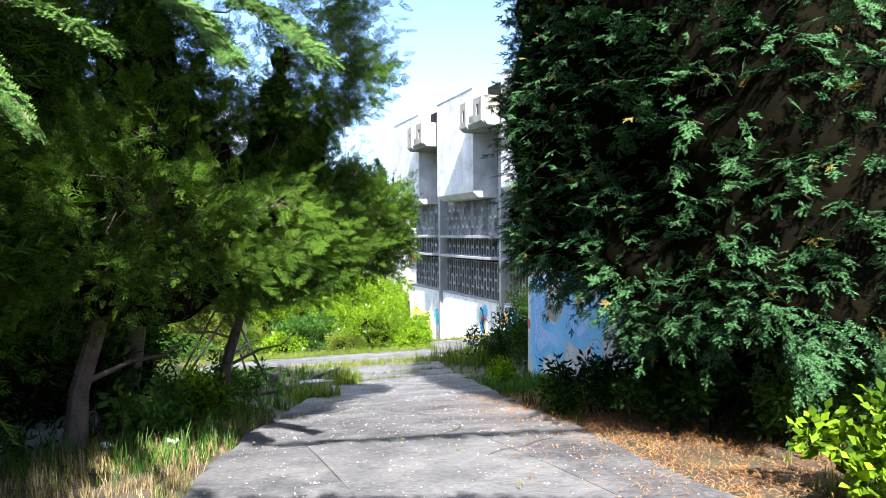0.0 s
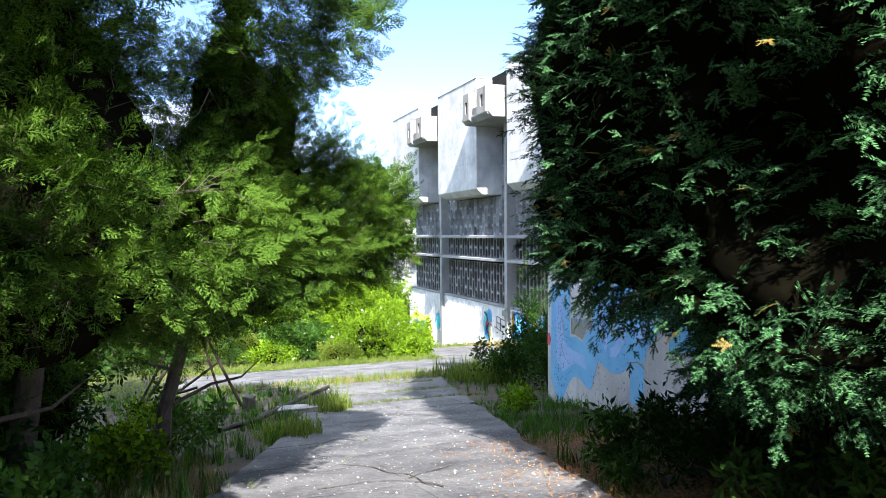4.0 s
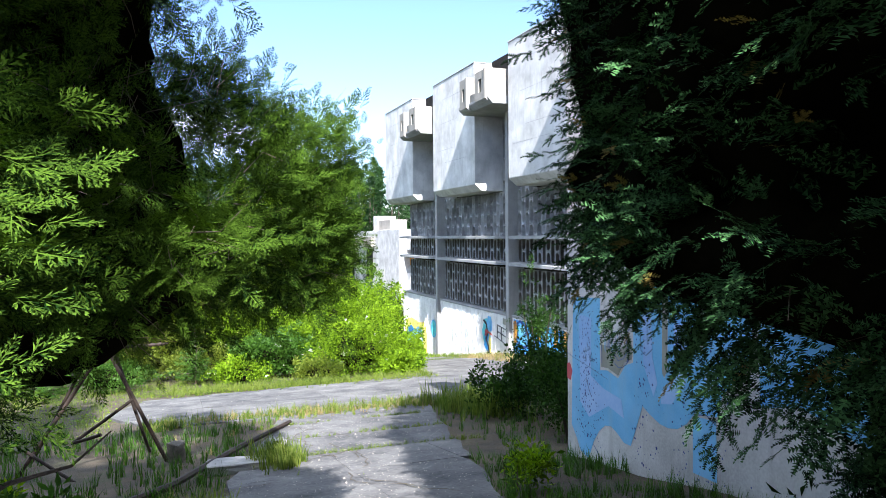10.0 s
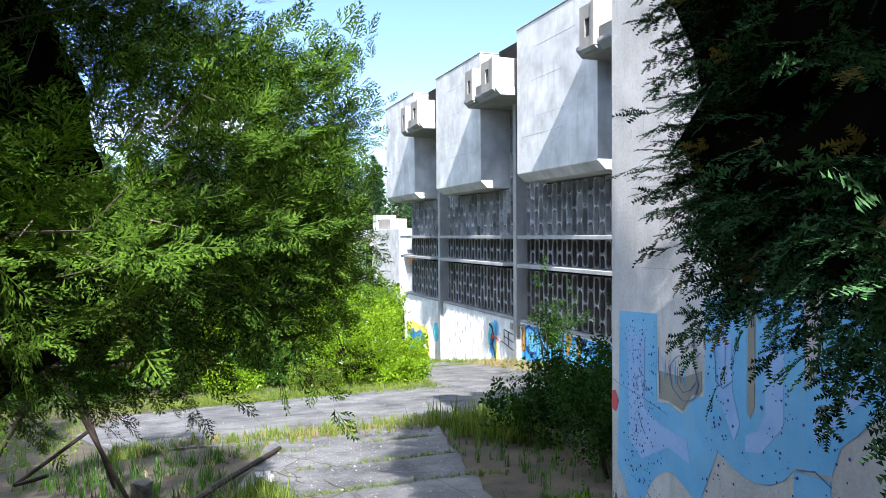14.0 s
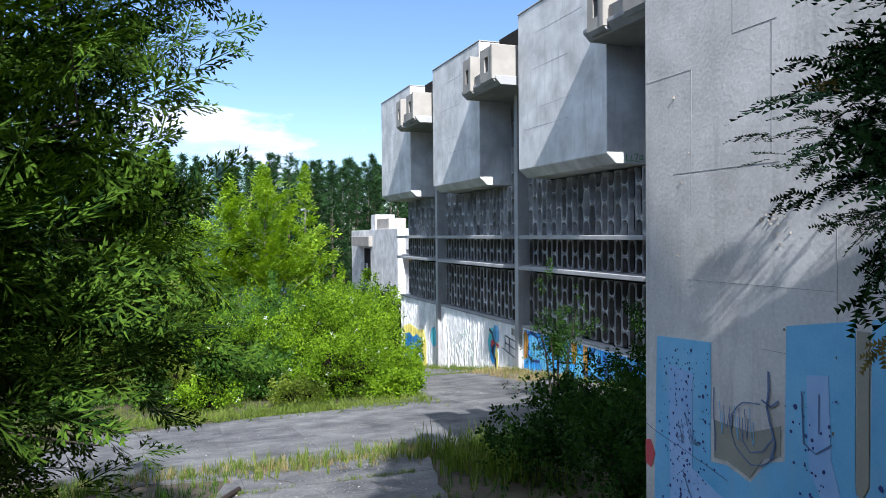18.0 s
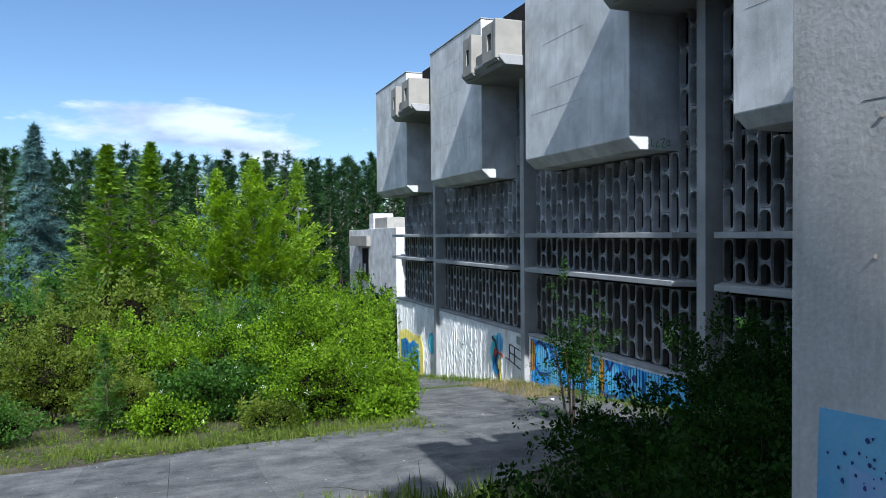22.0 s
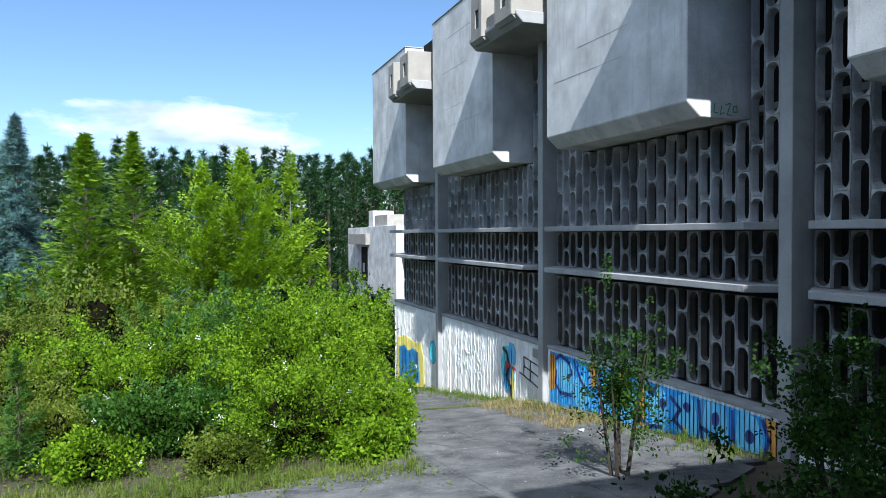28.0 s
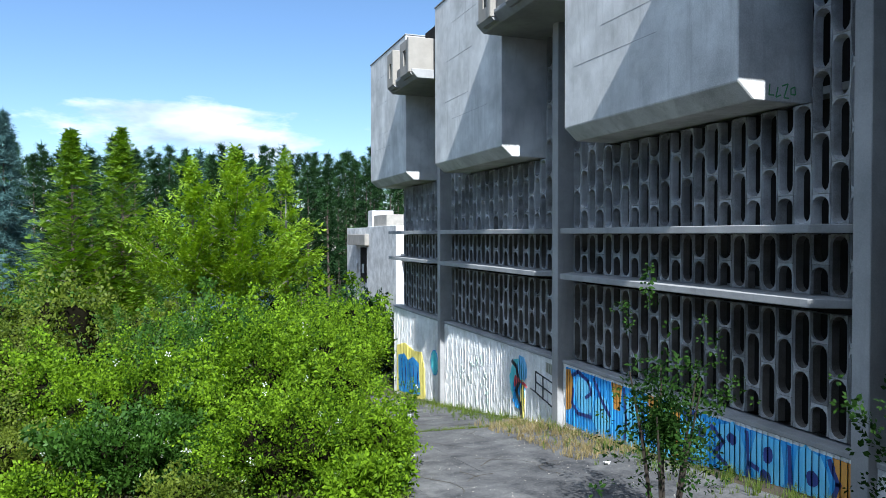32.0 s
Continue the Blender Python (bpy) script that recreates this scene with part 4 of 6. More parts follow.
def bush(name, label, centre, radii, mat, template, n, size, seed, category="shrub", lump=0.3, z_low=-0.75, depth=0.4, stems=5, bark=None, blossom=0, keep=None, core=0.0):
    rng = np.random.default_rng(seed)
    base = (centre[0], centre[1], gz(centre[0], centre[1]))
    t = thing(name, base, label, category)
    bm = bmesh.new()
    for i in range(stems):
        a = 2 * math.pi * i / stems + rng.normal() * 0.3
        o = Vector((math.cos(a) * 0.12, math.sin(a) * 0.12, -0.1))
        e = Vector((math.cos(a) * radii[0] * 0.6, math.sin(a) * radii[1] * 0.6, centre[2] - base[2] + radii[2] * rng.uniform(0.2, 0.6)))
        m = o.lerp(e, 0.5) + Vector((0, 0, 0.12 * radii[2]))
        bs = bmesh.new()
        tube(bs, [o, m, e], [min(0.035, 0.045 * radii[2]), min(0.022, 0.03 * radii[2]), min(0.008, 0.012 * radii[2])], 5)
        part("stem", bs, bark or BARK, t)
    bm.free()
    # near-black solid: the shade among the stems put into its colour
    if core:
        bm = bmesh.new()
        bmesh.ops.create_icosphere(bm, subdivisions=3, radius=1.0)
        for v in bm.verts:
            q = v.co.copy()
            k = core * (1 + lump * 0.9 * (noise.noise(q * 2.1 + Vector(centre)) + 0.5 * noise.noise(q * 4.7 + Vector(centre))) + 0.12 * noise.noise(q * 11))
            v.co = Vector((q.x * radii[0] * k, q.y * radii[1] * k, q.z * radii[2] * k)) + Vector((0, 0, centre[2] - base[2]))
        part("inner_mass", bm, INNER, t, "near-black solid standing for the shade among the stems", True)
    p, w = shell_points(n, centre, radii, rng, depth, lump, z_low, 0.8, 2.6)
    # shoots that stand out of the outline
    m = n // 5
    q, u = shell_points(max(m // 12, 4), centre, radii, rng, 0.05, lump, 0.0, 1.0, 2.6)
    s = rng.random((len(q), 12))[..., None]
    q2 = (q[:, None] + (u[:, None] * 0.5 + np.array((0, 0, 0.6))) * s * radii[2] * 0.35 + rng.normal(size=(len(q), 12, 3)) * 0.05).reshape(-1, 3)
    p, w = np.concatenate([p, q2]), np.concatenate([w, np.repeat(u, 12, 0)])
    low = ground_z(p[:, 0], p[:, 1]) + 0.04
    p[:, 2] = np.where(p[:, 2] < low, low + 0.3 * rng.random(len(p)), p[:, 2])
    ok = ~((np.abs(p[:, 0] - lane(p[:, 1])) < 0.6) & (p[:, 1] < -21))
    if keep is not None:
        ok &= keep(p)
    p, w = p[ok], w[ok]
    w = w * 0.8 + np.array((0, 0, 0.4)) + rng.normal(size=w.shape) * 0.4
    fr = frames_along(w, (0.3, 0.2, 1), 3.1, rng)
    scatter("crown", mat, template, p - np.asarray(base), fr, size * rng.uniform(0.55, 1.3, len(p)), t)
    if blossom:
        k = rng.choice(len(p), blossom)
        scatter("blossom", BLOSSOM, leaf_clump(6, 21, 0.3), p[k] + w[k] * 0.08 - np.asarray(base), fr[k], 0.07 * rng.uniform(0.7, 1.4, blossom), t, "small white flower heads")
    return t


def over_tower(p):
    """How far a piece of the crown rises above the line up to which it may shade the tower."""
    run = np.maximum(TX - p[:, 0], 0.0) / SUN_WAY.x
    y, z = p[:, 1] + run * SUN_WAY.y, p[:, 2] + run * SUN_WAY.z
    return np.where((y > TY0 - 5.0) & (y < TY1 + 1.2), z - 4.35 - 0.55 * (-25.4 - y), -1.0)


def clear_of_tower(p):
    return ~((p[:, 0] > TX - 0.25) & (p[:, 1] > TY0 - 0.3)) & (over_tower(p) < 0.12)


# the yew beside the path
conifer("yew_tree", "dense dark green yew with drooping sprays beside the path", (-7.4, -31.7, 2.95), (-7.6, -31.5), (2.52, 3.05, 3.52, 3.8), [(4.1, 0.80), (4.25, 0.95), (4.62, 1.0), (8.0, 0.97), (10.5, 0.8), (13.5, 0.3)], YEW, T_YEW, 2100, 9, 0.36, 0.14, 11,
        0.12, 0.0, 0.6, 0.3, (-1, -0.35, 0), clear_of_tower, 0.13, 8.4, 0.975, None, 900, 4000, 130, 0.42, 0.2, -0.7, 130, (4.35, 4.6), 0.02, 0.14, 0.12, 0.2)
conifer("yew_shrub", "low dark yew scrub under the great yew", (-7.6, -31.1, 2.95), (-7.75, -30.95), (1.2, 1.9, 1.1, 2.2), [(2.9, 0.8), (3.4, 1.0), (4.2, 1.0), (5.0, 0.6)], YEW, T_YEW, 260, 8, 0.3, 0.19, 13,
        0.3, 0.0, 0.7, 0.25, (-1, -0.35, 0), clear_of_tower, 0.0, 8.7, 0.8, None, 0, 900, 20, 0.3, 0.06)
# the thujas on the other side
conifer("thuja_tree", "full green thuja with fanned sprays over the path", (-13.2, -28.2, 2.6), (-12.4, -28.3), (1.6, 1.6, 1.6, 2.4), [(3.92, 0.35), (4.12, 0.58), (4.42, 0.84), (4.75, 0.97), (5.2, 0.9), (5.7, 0.66), (6.2, 0.42), (6.8, 0.2), (7.4, 0.04)], THUJA, T_THUJA, 1250, 9, 0.34, 0.14, 21,
        0.05, 0.25, 1.3, 0.45, (0.6, -0.8, 0), None, 0.0, 8.6, 0.48, None, 0, 2000, 380, 0.48, 0.08, -0.3)
conifer("thuja_tree", "shaded thuja with yellow-green sprays beside the path", (-14.6, -30.4, 2.85), (-13.9, -30.5), (1.55, 1.55, 1.5, 2.4), [(3.98, 0.36), (4.2, 0.67), (4.52, 0.95), (5.2, 0.97), (5.7, 0.72), (6.4, 0.45), (7.2, 0.25), (8.0, 0.05)], THUJA, T_THUJA, 950, 9, 0.36, 0.16, 22,
        0.08, 0.25, 1.3, 0.45, (0.7, -0.7, 0), None, 0.0, 8.6, 0.48, None, 0, 1900, 380, 0.34, 0.1, -0.3)
conifer("thuja_tree", "tall open thuja, dark inside with sky between its twigs", (-14.3, -28.9, 2.7), (-13.35, -29.5), (1.95, 1.7, 1.5, 2.2), [(5.6, 0.5), (6.0, 0.8), (6.5, 1.0), (8.2, 0.97), (10.0, 0.6), (12.5, 0.1)], THUJA, T_THUJA, 480, 9, 0.42, 0.19, 20,
        0.1, 0.2, 1.3, 0.4, (0.7, -0.6, 0), None, 0.0, 9.2, 0.0, None, 400, 1300, 500, 0.34, 0.1, -0.25)
# those by the start and at the thicket's edge are unseen, added for shade
for i, (x, y, r, top, n, lab) in enumerate(((-17.0, -31.2, 2.2, 14.0, 420, "dark thuja standing in the shade"), (-16.6, -26.2, 2.1, 13.0, 420, "dark thuja behind the others"), (-19.0, -28.0, 2.4, 14.5, 160, "dark thuja in the thicket"),
                                            (-17.9, -39.8, 2.2, 17.5, 240, "tall unseen thuja behind the start of the path, added for shade"), (-17.0, -43.2, 1.2, 17.0, 60, "very tall unseen thuja behind the start of the path, added for shade"), (-20.5, -33.5, 2.2, 14.5, 160, "dark thuja in the thicket"),
                                            (-15.5, -27.9, 1.5, 7.6, 300, "low dark thuja under the taller ones"), (-17.6, -35.9, 1.9, 14.0, 200, "tall dark unseen thuja beside the start of the path, added for shade"), (-20.6, -23.6, 2.4, 14.0, 160, "dark unseen thuja at the edge of the thicket, added for shade"))):
    g = gz(x, y)
    conifer("thuja_tree", lab, (x, y, g), (x, y), (r, r, r, 2.2), [(g + 0.1, 0.7), (g + 1.0, 1.0), (min(8, top - 2), 0.95), (top, 0.2)], THUJA, T_FEATHER, n, 9, 0.55, 0.26, 23 + i, 0.1, 0.2, 1.2, 0.4, (0.7, -0.7, 0) if i not in (3, 4) else None, None, 0.0, 10.0, 0.76, None, 600, 900, 20)


def cedar():
    """A tree behind the camera's side of the path, of which long needled limbs hang into view."""
    rng = np.random.default_rng(31)
    base = np.array((-17.6, -33.2, 3.1))
    t = thing("cedar_tree", base, "tall cedar with long light green drooping limbs", "tree")
    bm = bmesh.new()
    trunk_mesh(bm, (0, 0, -0.3), (0.2, 0.1, 11), 0.26, rng, 4, 2.0)
    part("trunk", bm, BARK, t, "brown bark")
    ps, ws = [], []
    # the way of each limb: where it passes over and where it ends
    for (mx, my, mz), (ex, ey, ez), h in (((-13.75, -33.35, 6.2), (-13.43, -33.92, 5.74), 7.6), ((-13.36, -33.2, 6.26), (-12.95, -33.77, 5.82), 8.2), ((-14.75, -33.55, 5.95), (-14.3, -33.92, 5.36), 6.9), ((-14.6, -33.4, 6.05), (-14.0, -33.6, 5.84), 7.2),
                                          ((-14.1, -33.5, 6.6), (-13.6, -34.3, 6.2), 8.0), ((-15.2, -33.7, 5.7), (-14.6, -34.1, 5.2), 6.6),
                                          # two unseen limbs, added over the start for dappled shade on the path
                                          ((-14.3, -38.0, 7.9), (-11.6, -38.6, 7.3), 9.4), ((-14.0, -37.4, 8.8), (-11.2, -37.9, 8.4), 10.4)):
        o, m, e = Vector((0.1, 0.05, h - base[2])), Vector((mx, my, mz)) - Vector(base), Vector((ex, ey, ez)) - Vector(base)
        pts = [o, o.lerp(m, 0.5) + Vector((0, 0, 0.25)), m, m.lerp(e, 0.5) + Vector((0, 0, 0.05)), e]
        bl = bmesh.new()
        tube(bl, pts, [0.05, 0.035, 0.02, 0.012, 0.005], 6)
        part("limb", bl, BARK, t)
        for s in rng.random(240):
            f = 0.3 + 0.7 * s
            k = min(int(f * 4), 3)
            a = pts[k].lerp(pts[k + 1], f * 4 - k)
            d = (pts[k + 1] - pts[k]).normalized()
            side = Vector((d.y, -d.x, 0)) * rng.choice((-1, 1)) * rng.uniform(0.2, 1.0)
            ps.append(np.array(a) + np.array(side) * 0.05 * (1.3 - s))
            ws.append(np.array(d * 0.8 + side * 0.8 + Vector((0, 0, rng.uniform(-0.5, 0.1)))))
    p, w = np.array(ps), np.array(ws)
    scatter("crown", CEDAR, T_YEW, p, frames_along(w, (0, 0, 1), 0.9, rng), 0.15 * rng.uniform(0.7, 1.2, len(p)), t)
    # an upper limb and crown out of view, added to shade the thujas
    bl = bmesh.new()
    tube(bl, [(0.1, 0.05, 9.2), (1.3, -1.6, 9.6), (2.6, -3.0, 9.4)], [0.07, 0.05, 0.02], 6)
    part("limb", bl, BARK, t)
    q, u = shell_points(2600, (-18.0, -33.6, 10.5), (2.4, 2.4, 4.0), rng, 0.4, 0.3, -0.9, 0.8, 2.0)
    q2, u2 = shell_points(2000, (-15.1, -36.2, 12.5), (2.0, 1.9, 1.7), rng, 0.6, 0.35, -0.9, 0.8, 2.0)
    q, u = np.concatenate([q, q2]), np.concatenate([u, u2])
    scatter("inner_foliage", CEDAR, T_COARSE, q - base, frames_along(u, (0, 0, 1), 1.4, rng), 0.5 * rng.uniform(0.6, 1.2, len(q)), t)


cedar()

# the hedge of shrubs below
for i, (x, y, rx, ry, h, n, mat, flowers) in enumerate((
        (-6.3, -9.9, 1.5, 1.4, 1.8, 2300, HEDGE, 40), (-6.4, -7.4, 1.6, 1.7, 3.1, 2900, HEDGE, 60), (-8.6, -8.5, 1.2, 1.2, 1.5, 1500, SHRUB, 30),
        (-4.7, -4.2, 1.7, 2.2, 3.4, 2600, HEDGE, 0), (-9.0, -5.4, 1.8, 1.8, 2.4, 1900, HEDGE, 40), (-7.0, -2.6, 1.9, 2.0, 3.5, 1700, SHRUB, 0),
        (-10.9, -7.6, 1.2, 1.3, 1.3, 1200, OLIVE, 0), (-12.9, -6.0, 1.6, 1.6, 2.6, 1700, OLIVE, 0), (-11.2, -2.8, 1.9, 2.0, 2.9, 1400, HEDGE, 0),
        (-16.3, -9.0, 1.6, 1.6, 2.3, 1600, SHRUB, 0), (-15.8, -4.4, 2.0, 2.2, 3.0, 1300, SHRUB, 0), (-3.8, 2.0, 2.2, 2.4, 4.0, 1800, HEDGE, 0),
        (-8.5, 3.0, 2.4, 2.4, 4.0, 1500, SHRUB, 0), (-13.5, 2.0, 2.4, 2.6, 4.2, 1400, OLIVE, 0), (-19.5, -1.0, 2.8, 2.8, 4.0, 1200, SHRUB, 0),
        (-13.6, -9.6, 0.9, 0.9, 1.0, 700, SHRUB, 0), (-4.4, -9.0, 0.8, 1.2, 1.2, 900, HEDGE, 8), (-5.2, -11.2, 0.7, 0.6, 0.7, 500, HEDGE, 0), (-7.8, -11.0, 0.8, 0.6, 0.7, 500, OLIVE, 0), (-10.0, -10.2, 0.8, 0.7, 0.8, 500, HEDGE, 10))):
    g = gz(x, y)
    bush("hedge_bush", {"hedge_leaves": "bright green leafy bush in a tangled hedge", "olive_shrub_leaves": "olive and yellow-green bush in the overgrown slope"}.get(mat.name, "dark green bush in the overgrown slope"),
         (x, y, g + h * 0.42), (rx * 0.95, ry * 0.95, h * 0.47), mat, T_LEAF, int(n * 1.3), 0.095 + 0.025 * (i % 3), 100 + i, blossom=flowers, lump=0.55, core=0.56)
# further out
for i, (x, y, r, h, n, mat) in enumerate(((-1.3, 9.0, 2.2, 4.8, 1100, HEDGE), (-6.0, 10, 2.6, 4.8, 1000, HEDGE), (-12.4, 9, 2.4, 6.0, 1000, OLIVE), (-16.6, 8, 2.6, 5.6, 900, SHRUB), (-24, 3, 4, 6.0, 1000, SHRUB),
                                          (1.0, 12.5, 1.6, 4.4, 1300, DARKLEAF), (-3, 18, 2.8, 4.6, 800, HEDGE), (-9, 17, 2.6, 5.0, 800, OLIVE), (-15, 15, 3.0, 6.2, 800, SHRUB), (-22.0, 14, 4.0, 9.6, 1700, SHRUB), (3, 28, 3.4, 5, 900, SHRUB),
                                          (-28, 22, 5, 9.5, 1100, SHRUB), (-1.5, 25, 2.6, 5.5, 900, SHRUB))):
    g = gz(x, y)
    bush("undergrowth_bush", "green bush in the overgrown grounds", (x, y, g + h * 0.40), (r, r, h * 0.45), mat, T_LEAF, n, 0.27, 140 + i, core=0.7, lump=0.5)
# in the shade by the facade, which is put into the dark leaf colour
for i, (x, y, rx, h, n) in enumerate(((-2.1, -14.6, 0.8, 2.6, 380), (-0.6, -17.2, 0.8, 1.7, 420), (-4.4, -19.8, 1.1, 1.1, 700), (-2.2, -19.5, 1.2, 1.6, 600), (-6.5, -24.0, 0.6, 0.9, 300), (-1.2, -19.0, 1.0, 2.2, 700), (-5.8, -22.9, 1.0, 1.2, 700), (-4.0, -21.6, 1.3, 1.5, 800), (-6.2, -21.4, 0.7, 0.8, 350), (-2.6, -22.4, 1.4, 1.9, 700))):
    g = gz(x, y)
    bush("shade_shrub", "thin-leaved shrub, coloured dark for the tower's shade", (x, y, g + h * 0.5), (rx, rx, h * 0.52), SHADELEAF, T_LEAF, int(n * 1.5), 0.10, 170 + i, lump=0.5, depth=0.95, bark=STEM_DARK)

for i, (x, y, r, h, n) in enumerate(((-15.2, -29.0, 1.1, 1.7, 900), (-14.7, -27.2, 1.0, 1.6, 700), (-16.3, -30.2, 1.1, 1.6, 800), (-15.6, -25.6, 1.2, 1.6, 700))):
    bush("shade_shrub", "leafy scrub under the thujas, coloured dark for the shade there", (x, y, gz(x, y) + h * 0.5), (r, r, h * 0.52), SHADELEAF, T_LEAF_SLIM, n, 0.13, 180 + i, lump=0.4, core=0.72)


# ---- grass and weeds ----
def paved(x, y):
    return np.array([inside(a, b) for a, b in zip(x, y)])


def grass(name, label, mat, n, spot, size, seed, template=None, on_paving=False):
    rng = np.random.default_rng(seed)
    x, y = spot(rng, n)
    if not on_paving:
        ok = ~paved(x, y)
        x, y = x[ok], y[ok]
    p = np.stack([x, y, ground_z(x, y) - 0.04 + (0.03 if on_paving else 0.0)], 1)
    a = rng.uniform(0, 2 * np.pi, len(p))
    tilt = rng.normal(size=(len(p), 2)) * 0.12
    fr = np.zeros((len(p), 3, 3))
    fr[:, 0, 0], fr[:, 0, 1], fr[:, 1, 0], fr[:, 1, 1], fr[:, 2, 2] = np.cos(a), -np.sin(a), np.sin(a), np.cos(a), 1
    fr[:, 0, 2], fr[:, 1, 2] = tilt[:, 0], tilt[:, 1]
    return tagged(scatter(name, mat, template or T_GRASS, p, fr, size * rng.uniform(0.45, 1.3, len(p))), label, "grass", kind="stuff")


def patchy(rng, x, y, cut, scale=0.8):
    k = np.array([noise.noise(Vector((a * scale, b * scale, 9.0))) for a, b in zip(x, y)])
    ok = k + rng.random(len(x)) * 0.3 > cut
    return x[ok], y[ok]


def slope_spot(rng, n):
    x, y = rng.uniform(-24, -4.4, n), -8 - 11.5 * rng.random(n)
    ok = (y > -13.5 + np.maximum(0, -13 - x) * -0.6) | (x < -13)
    return x[ok], y[ok]


def bank_spot(rng, n):
    x, y = rng.uniform(-21, -9, n), rng.uniform(-32, -18.6, n)
    return patchy(rng, x, y, -0.05)


def right_spot(rng, n):
    y = rng.uniform(-26.5, -15.0, n)
    x = rng.uniform(-7.6, -1.0, n)
    return patchy(rng, x, y, 0.0)


grass("meadow_grass", "rough green grass below the hedge", GRASS, 4600, slope_spot, 0.22, 201, grass_tuft(9, 8, 0.75, 0.011))
# the next three wear the darker shrub colour to stand for shade
grass("bank_grass", "thin green grass on the bank, coloured darker for the shade of the trees", SHRUB, 4200, bank_spot, 0.30, 202)
grass("tower_grass", "green grass coloured darker for the shade of the tower", SHRUB, 1900, right_spot, 0.24, 203)
grass("verge_grass", "grass and weeds between the path and the tower, coloured darker for shade", SHRUB, 1500, lambda r, n: patchy(r, r.uniform(-9.6, -7.3, n), r.uniform(-30.5, -24.6, n), -0.15), 0.2, 216)
grass("path_tuft", "pale green tuft of grass at the edge of the path", GRASS, 150, lambda r, n: (r.normal(-10.55, 0.16, n), r.normal(-23.4, 0.25, n)), 0.38, 217, on_paving=True)
grass("path_tuft", "green tuft of grass beside the slabs", GRASS, 120, lambda r, n: (r.normal(-11.6, 0.2, n), r.normal(-26.2, 0.25, n)), 0.3, 218, on_paving=True)
grass("verge_straw", "dry straw-coloured grass on the sunny verge", STRAW, 1500, lambda r, n: patchy(r, r.uniform(-14.9, -12.7, n), r.uniform(-34.4, -27.2, n), -0.1, 1.1), 0.17, 220)
grass("verge_green", "green grass and clover on the sunny verge", GRASS, 1100, lambda r, n: patchy(r, r.uniform(-14.9, -12.7, n), r.uniform(-34.4, -27.2, n), 0.08, 0.9), 0.15, 221)
grass("dry_grass", "dry straw-coloured grass", STRAW, 350, bank_spot, 0.2, 204)
grass("tall_grass", "tall pale grass at the end of the path", GRASS, 170, lambda r, n: (r.normal(-6.5, 0.35, n), r.normal(-20.4, 0.6, n)), 0.55, 205, on_paving=True)
grass("step_grass", "dry yellow grass along the foot of the path", STRAW, 500, lambda r, n: patchy(r, r.uniform(-12.4, -6.8, n), r.normal(-18.9, 0.28, n), 0.0), 0.19, 206, on_paving=True)
grass("step_grass", "green grass along the foot of the path", GRASS, 700, lambda r, n: patchy(r, r.uniform(-12.4, -6.8, n), r.normal(-18.9, 0.35, n), -0.1), 0.24, 207, on_paving=True)
grass("joint_grass", "low green grass in the joints of the slabs", GRASS, 900, lambda r, n: patchy(r, r.uniform(-10.6, -7.6, n), r.choice((-23.12, -21.72, -20.3), n) + r.normal(0, 0.035, n), 0.05, 1.1), 0.11, 208, on_paving=True)
grass("facade_grass", "dry grass heaped along the plinth", STRAW, 700, lambda r, n: (r.uniform(-0.9, 0.7, n), r.uniform(-10.5, -5.2, n)), 0.24, 209, on_paving=True)
grass("facade_grass", "green grass along the plinth", GRASS, 900, lambda r, n: (0.75 - np.abs(r.normal(0, 0.55, n)), r.uniform(-15, 7.5, n)), 0.26, 210, on_paving=True)
grass("kerb_grass", "sparse weeds on the paving", GRASS, 260, lambda r, n: patchy(r, r.uniform(-13, -9, n), r.uniform(-35, -24, n), 0.32, 1.4), 0.10, 211, on_paving=True)
grass("cross_grass", "line of grass across the paving", GRASS, 420, lambda r, n: (lambda x: (x, -5.6 - 0.25 * (x + 1.2) + r.normal(0, 0.05, n)))(r.uniform(-2.8, 0.3, n)), 0.13, 212, on_paving=True)
grass("yew_weeds", "green weeds at the sunny edge of the yews", GRASS, 110, lambda r, n: (r.uniform(-10.3, -8.4, n), r.normal(-35.0, 0.5, n)), 0.22, 213)
grass("hedge_fringe", "grass along the foot of the hedge", GRASS, 700, lambda r, n: (lambda x: (x, -12.3 - 0.10 * (x + 5) + r.normal(0, 0.45, n)))(r.uniform(-12, -4.6, n)), 0.24, 214, on_paving=True)
grass("low_weeds", "low leafy weeds among the rough grass", HEDGE, 2600, slope_spot, 0.10, 222, T_LEAF)
grass("edge_weeds", "low leafy weeds creeping over the edge of the paving", OLIVE, 900, lambda r, n: (lambda x: (x, -12.5 - 0.10 * (x + 5) + r.normal(0, 0.5, n)))(r.uniform(-13, -4.4, n)), 0.09, 223, T_LEAF, on_paving=True)
grass("fallen_needles", "rust-brown fallen needles under the yews", NEEDLES, 6000, lambda r, n: (lambda y: (np.array([paving_edges(b)[1] for b in y]) - 0.45 + 0.3 * r.normal(size=n) + 3.2 * r.random(n) ** 1.2, y))(r.uniform(-36.5, -28.6, n)), 0.085, 215, leaf_clump(9, 41, 0.05), on_paving=True)
